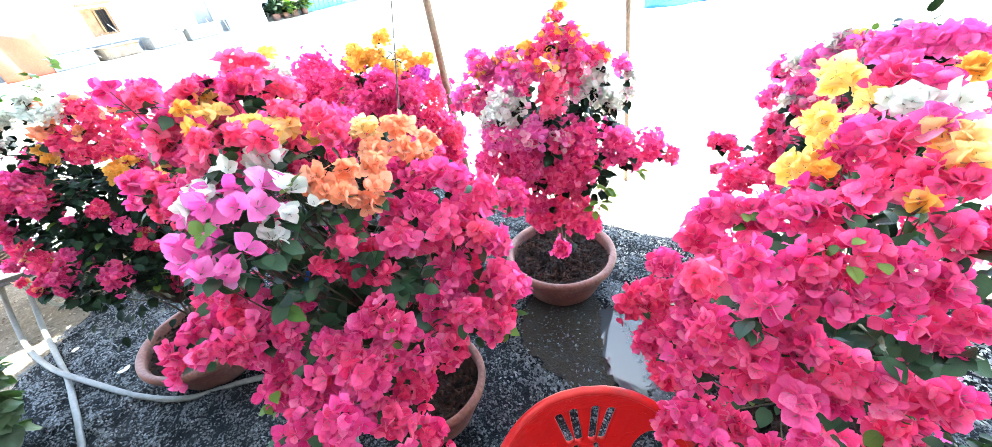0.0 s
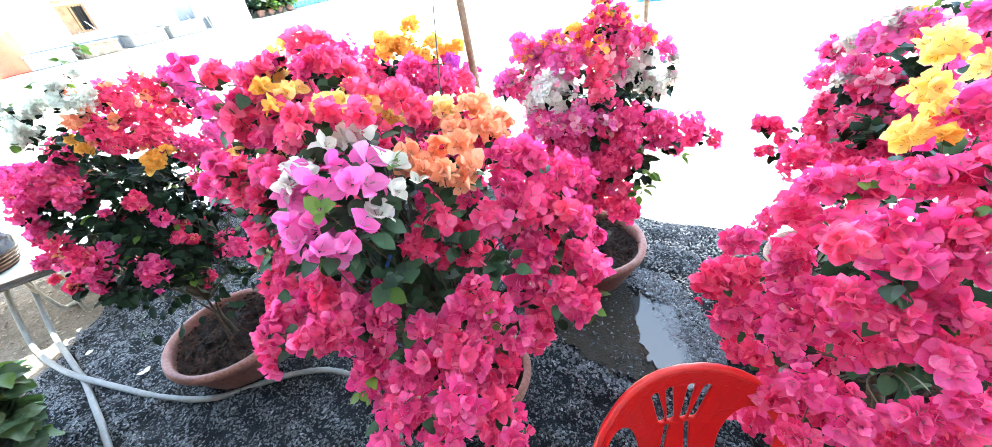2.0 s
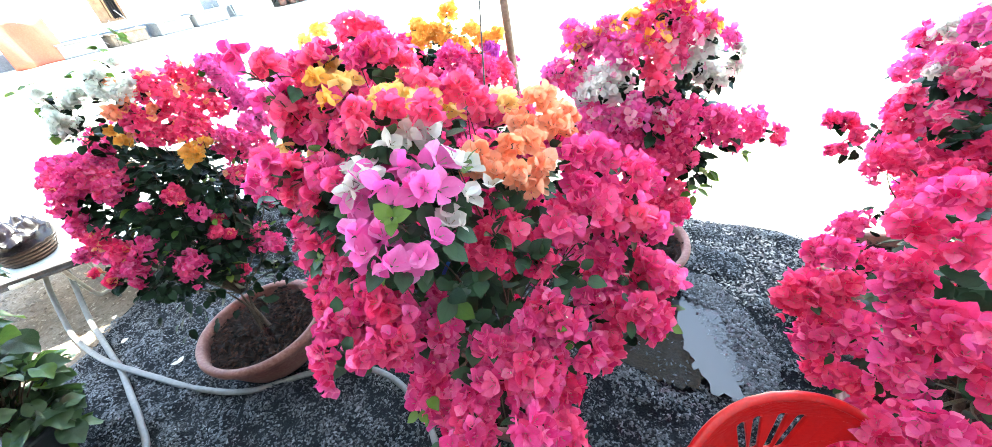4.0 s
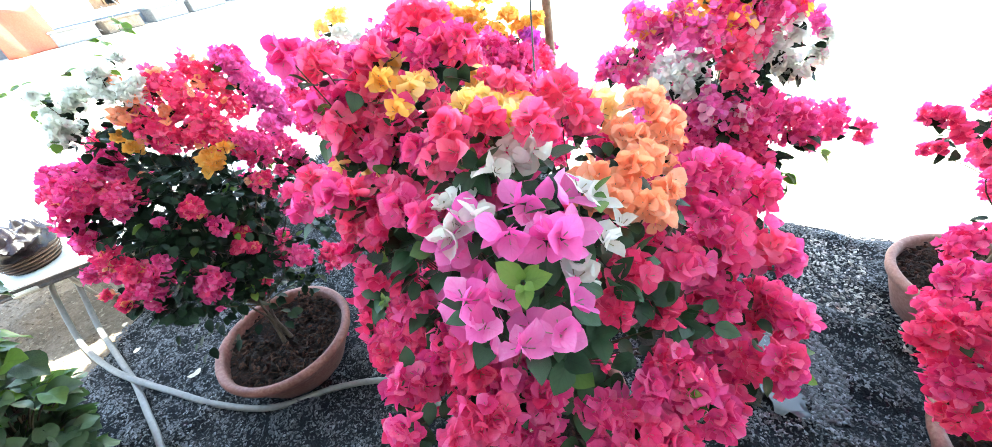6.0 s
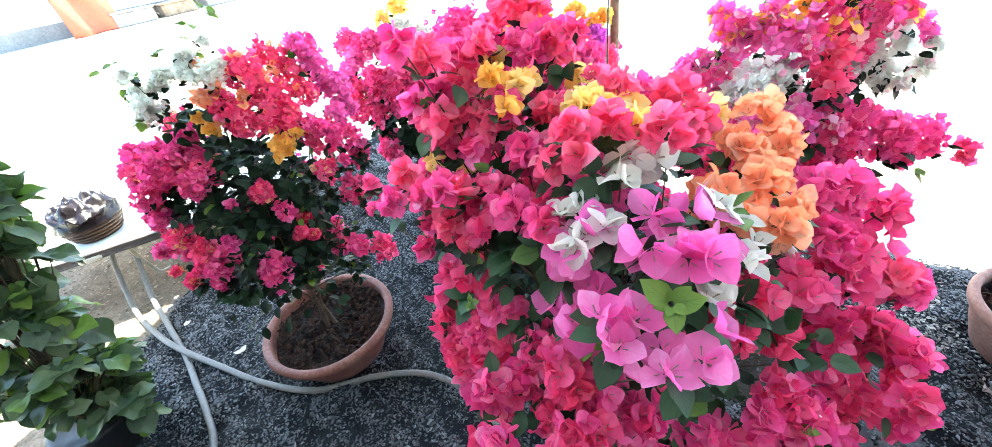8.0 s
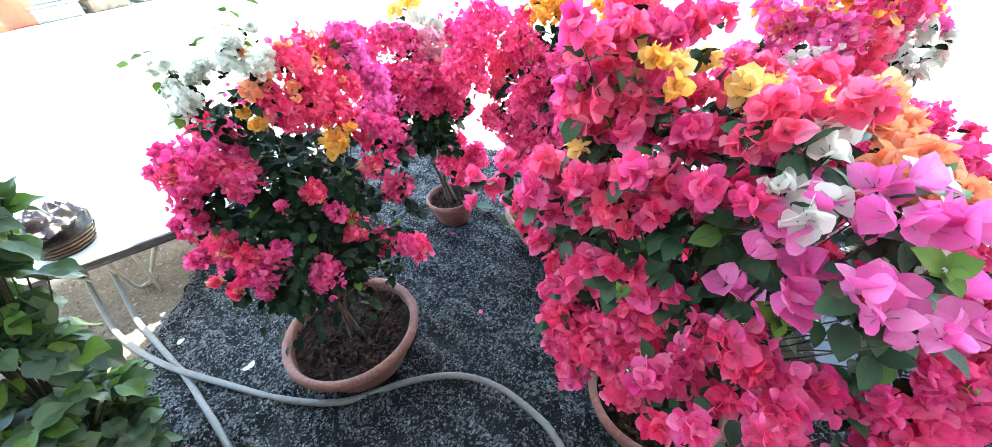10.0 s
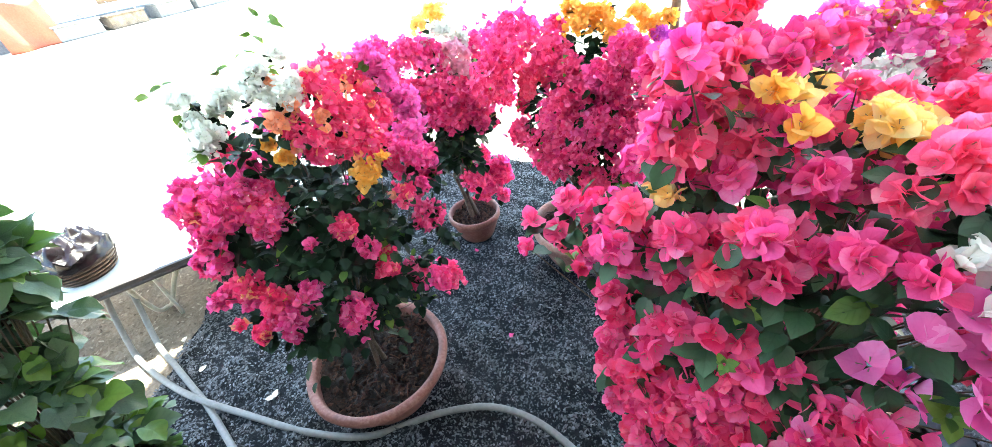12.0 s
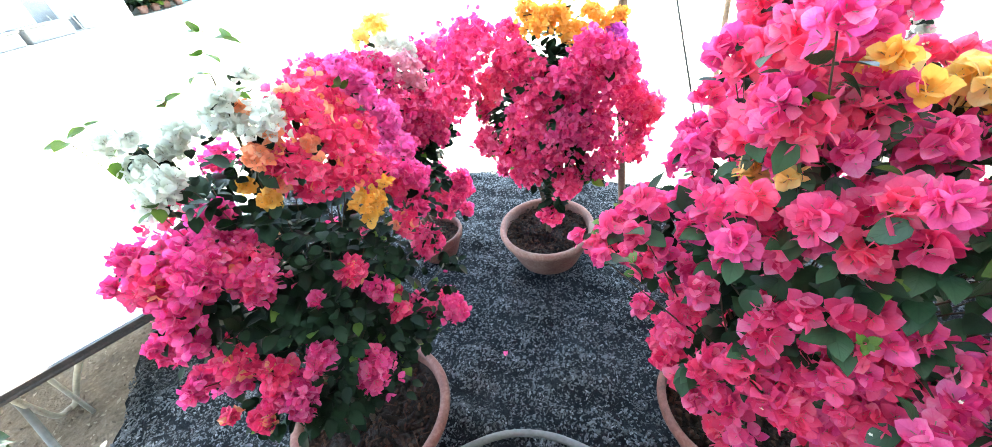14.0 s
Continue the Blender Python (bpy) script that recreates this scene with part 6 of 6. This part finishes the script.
def plastic_chair(at, turn):
    top = thing("plastic_chair", at, "red moulded plastic chair with slots fanned in its rounded back", "chair", turn=turn)
    half, low, high = 0.195, 0.40, 0.757
    outline = [(-half, low), (half, low)] + [(half * math.cos(w) ** 0.7 if w < math.pi / 2 else -half * abs(math.cos(w)) ** 0.7, 0.575 + (high - 0.575) * math.sin(w) ** 0.9) for w in [math.pi * i / 30 for i in range(31)]]
    holes = [capsule(s * (0.013 + 0.018 * k), 0.632, s * (0.021 + 0.029 * k), 0.716 - 0.004 * k, 0.0094) for s in (-1, 1) for k in (0, 1)]
    for s in (-1, 1):
        holes.append([(s * (0.122 + 0.045 * math.cos(w)), 0.565 + 0.112 * math.sin(w) + 0.02 * math.cos(w)) for w in [2 * math.pi * i / 24 for i in range(24)]])
        holes.append(capsule(s * 0.03, 0.47, s * 0.02, 0.61, 0.007))
    bm = curve_plate(outline, holes, 0.003)
    for v in bm.verts:
        x, y, z = v.co
        v.co = (x, 0.0 + z - 2.0 * x * x + 0.12 * (y - low), y)
    part("backrest", bm, RED, top)
    rim = []
    for x, y in outline[2:]:
        rim.append((x, -2.0 * x * x + 0.12 * (y - low) + 0.004, y))
    rim = [(half, -0.076, low)] + rim + [(-half, -0.076, low)]
    v, f = tube(rim, 0.0085, 8)
    link("rim", v, f, RED, top, "rolled plastic rim")
    bm = bmesh.new()
    box(bm, (0.39, 0.42, 0.022), (0, -0.25, 0.42), 0.010)
    part("seat", bm, RED, top)
    for sx in (-1, 1):
        for sy, y in ((0, -0.03), (1, -0.42)):
            v, f = tube([(sx * 0.19, y, 0.42), (sx * 0.225, y + (0.04 if sy == 0 else -0.03), 0.0)], [0.022, 0.016], 10)
            link("leg", v, f, RED, top)
    return top


plastic_chair((0.175, 0.525, 0.0), 8)


# ---- far side of the yard ----
WALL_A, WALL_B = Vector((-18.2, 8.0, -0.03)), Vector((-12.2, 25.5, -0.03))
wall_way = (WALL_B - WALL_A).normalized()
wall_turn = math.degrees(math.atan2(wall_way.y, wall_way.x))


def house():
    top = thing("house", WALL_A, "limewashed single-storey house across the sunny yard", "house", turn=wall_turn)
    length, h = (WALL_B - WALL_A).length + 8, 3.2
    holes = [(7.3, 8.2, 0.72, 1.62), (11.2, 12.0, 0.0, 2.1)]
    bm = bmesh.new()
    x = -6.0
    for a, b2, lo, hi in holes:
        box(bm, (a - x, 0.22, h), ((a + x) / 2, 0.11, h / 2))
        if lo > 0:
            box(bm, (b2 - a, 0.22, lo), ((a + b2) / 2, 0.11, lo / 2))
        box(bm, (b2 - a, 0.22, h - hi), ((a + b2) / 2, 0.11, (h + hi) / 2))
        x = b2
    box(bm, (length - x, 0.22, h), ((length + x) / 2, 0.11, h / 2))
    part("wall", bm, PLASTER, top)
    bm = bmesh.new()
    box(bm, (length + 6, 0.06, 0.45), ((length - 6) / 2, -0.032, 0.225))
    part("plinth", bm, GREY_WALL, top, "stained grey plinth")
    bm = bmesh.new()
    box(bm, (length + 7, 5.5, 0.12), ((length - 6) / 2, 2.4, h + 0.06))
    part("roof", bm, GREY_WALL, top, "flat concrete roof slab")
    bm = bmesh.new()
    box(bm, (length + 6, 0.1, h), ((length - 6) / 2, 4.5, h / 2))
    part("back_wall", bm, DARK_IN, top)
    a, b2, lo, hi = holes[0]
    bm = bmesh.new()
    for xx in (a + 0.04, (a + b2) / 2, b2 - 0.04):
        box(bm, (0.06, 0.10, hi - lo), (xx, 0.08, (lo + hi) / 2), 0.005)
    for zz in (lo + 0.04, hi - 0.04):
        box(bm, (b2 - a - 0.16, 0.09, 0.08), ((a + b2) / 2, 0.08, zz), 0.005)
    win = part("window", bm, BROWN_WOOD, top, "brown wooden window frame")
    for k in range(4):
        bm = bmesh.new()
        box(bm, (0.018, 0.018, hi - lo - 0.1), ((a + b2) / 2 + 0.08 + 0.09 * k, 0.04, (lo + hi) / 2))
        part("bar", bm, DARK_STEEL, win)
    bm = bmesh.new()
    box(bm, (0.34, 0.03, hi - lo - 0.16), (a + 0.24, 0.10, (lo + hi) / 2), 0.004)
    part("shutter", bm, BROWN_WOOD, win, "brown wooden shutter")
    bm = bmesh.new()
    box(bm, (b2 - a + 0.1, 0.30, 0.08), ((a + b2) / 2, -0.145, hi + 0.12), 0.01)
    part("ledge", bm, BROWN_WOOD, top, "brown ledge over the window")
    a, b2, lo, hi = holes[1]
    bm = bmesh.new()
    box(bm, (b2 - a - 0.02, 0.05, hi - 0.02), ((a + b2) / 2, 0.10, hi / 2), 0.004)
    part("door", bm, GREY_WALL, top, "closed grey door")
    return top


house()


def along(s, off=0.0, z=-0.03):
    """A place s metres along the house front, off metres before it."""
    n = Vector((wall_way.y, -wall_way.x, 0))
    p = WALL_A + wall_way * s + n * off
    return Vector((p.x, p.y, z))


def far_plant(at, size, seed):
    g = random.Random(seed)
    top = tagged(new("garden_plant"), "green potted plant by the house wall", "potted plant", "plants by the house")
    top.location = at
    v, f = lathe([(0.0, 0.0), (0.14, 0.0), (0.2, 0.3), (0.18, 0.3), (0.0, 0.27)], 20)
    link("pot", v, f, PALE_CLAY, top)
    ms = []
    for _ in range(120):
        w = g.uniform(0, 6.28)
        o = Vector((math.cos(w), math.sin(w), g.uniform(0.2, 1.6))).normalized()
        ms.append((g.randrange(4), leaf_pose(Vector((0, 0, 0.3)) + o * size * g.uniform(0.1, 0.7), o, g, size * g.uniform(0.25, 0.45))))
    joined("leaves", "leaf", ms, top, "young" if seed % 2 else "dark", "long green leaves")


for i, s in enumerate((14.7, 15.3, 15.9, 16.6)):
    far_plant(along(s, 0.8), 0.9, 40 + i)
g = random.Random(8)
for i in range(14):
    s = 6.6 + 0.46 * i + g.uniform(-0.2, 0.2)
    lean = g.uniform(-0.8, 0.8)
    p0, p1 = along(s, g.uniform(0.5, 0.9)), along(s + lean, 0.08, g.uniform(0.4, 1.1))
    v, f = tube([p0 - p0, p1 - p0], 0.02, 8)
    tagged(link("leaning_pipe", v, f, STEEL, at=p0), "pale pipe leaning on the house wall", "pipe", "pipes by the house")
for i, (s, w, h, m, text) in enumerate(((13.05, 1.6, 0.85, PLASTER, "white cupboard lying by the house wall"), (10.7, 1.5, 0.45, GREY_WALL, "grey cement block pile by the house wall"), (9.1, 1.3, 0.42, GREY_WALL, "grey cement trough by the house wall"), (7.4, 1.2, 0.38, EARTH, "brown heap box below the window"), (5.9, 1.3, 0.40, GREY_WALL, "low grey stack by the house wall"))):
    t = thing("yard_box", along(s, 0.75), text, "box", turn=wall_turn)
    bm = bmesh.new()
    box(bm, (w, 0.7, h), (0, 0, h / 2), 0.03)
    part("body", bm, m, t)
    bm = bmesh.new()
    box(bm, (w + 0.08, 0.78, 0.05), (0, 0, h + 0.025), 0.01)
    part("lid", bm, m, t)


def cloth(name, at, turn, width, drop, material, label):
    verts, faces, nx, nz = [], [], 24, 10
    for i in range(nx + 1):
        for k in range(nz + 1):
            x, z = width * (i / nx - 0.5), drop * k / nz
            d = 0.12 * math.sin(9 * i / nx + 1.5 * z) + 0.25 * (1 - k / nz) * (0.6 + 0.4 * math.sin(5 * i / nx)) 
            verts.append((x, -d, max(0.01, z + (0.08 * math.sin(7 * i / nx) if k else 0))))
    for i in range(nx):
        for k in range(nz):
            a = i * (nz + 1) + k
            faces.append((a, a + nz + 1, a + nz + 2, a + 1))
    ob = link(name, verts, faces, material, at=at)
    ob.rotation_euler = (0, 0, radians(turn))
    mod = ob.modifiers.new("thickness", "SOLIDIFY")
    mod.thickness = 0.02
    return tagged(ob, label, "tarpaulin")


cloth("orange_tarpaulin", along(4.75, 0.9), wall_turn, 1.5, 1.25, ORANGE_CLOTH, "faded orange tarpaulin hung up before the house")
cloth("blue_tarpaulin", (3.9, 10.6, -0.03), 0, 2.6, 0.8, BLUE_TARP, "blue tarpaulin over a low heap in the sun")
gate = thing("metal_gate", along(18.6, 0.5), "teal painted metal gate at the yard's end", "gate", turn=wall_turn)
for k in range(9):
    bm = bmesh.new()
    box(bm, (0.30, 0.03, 1.5), (-1.44 + 0.36 * k, 0, 0.8), 0.005)
    part("board", bm, TEAL, gate)
bm = bmesh.new()
for zz in (0.25, 1.35):
    box(bm, (3.3, 0.05, 0.06), (0, 0.045, zz))
part("gate_frame", bm, TEAL, gate)

v, f = lathe([(0.0, 0.0), (0.10, 0.0), (0.13, 0.05), (0.10, 0.10), (0.0, 0.11)], 14, 0.05, random.Random(3))
tagged(link("field_stone", v, f, STONE, at=(-1.0, 6.0, -0.03)), "beige stone lying in the sunny yard", "stone")
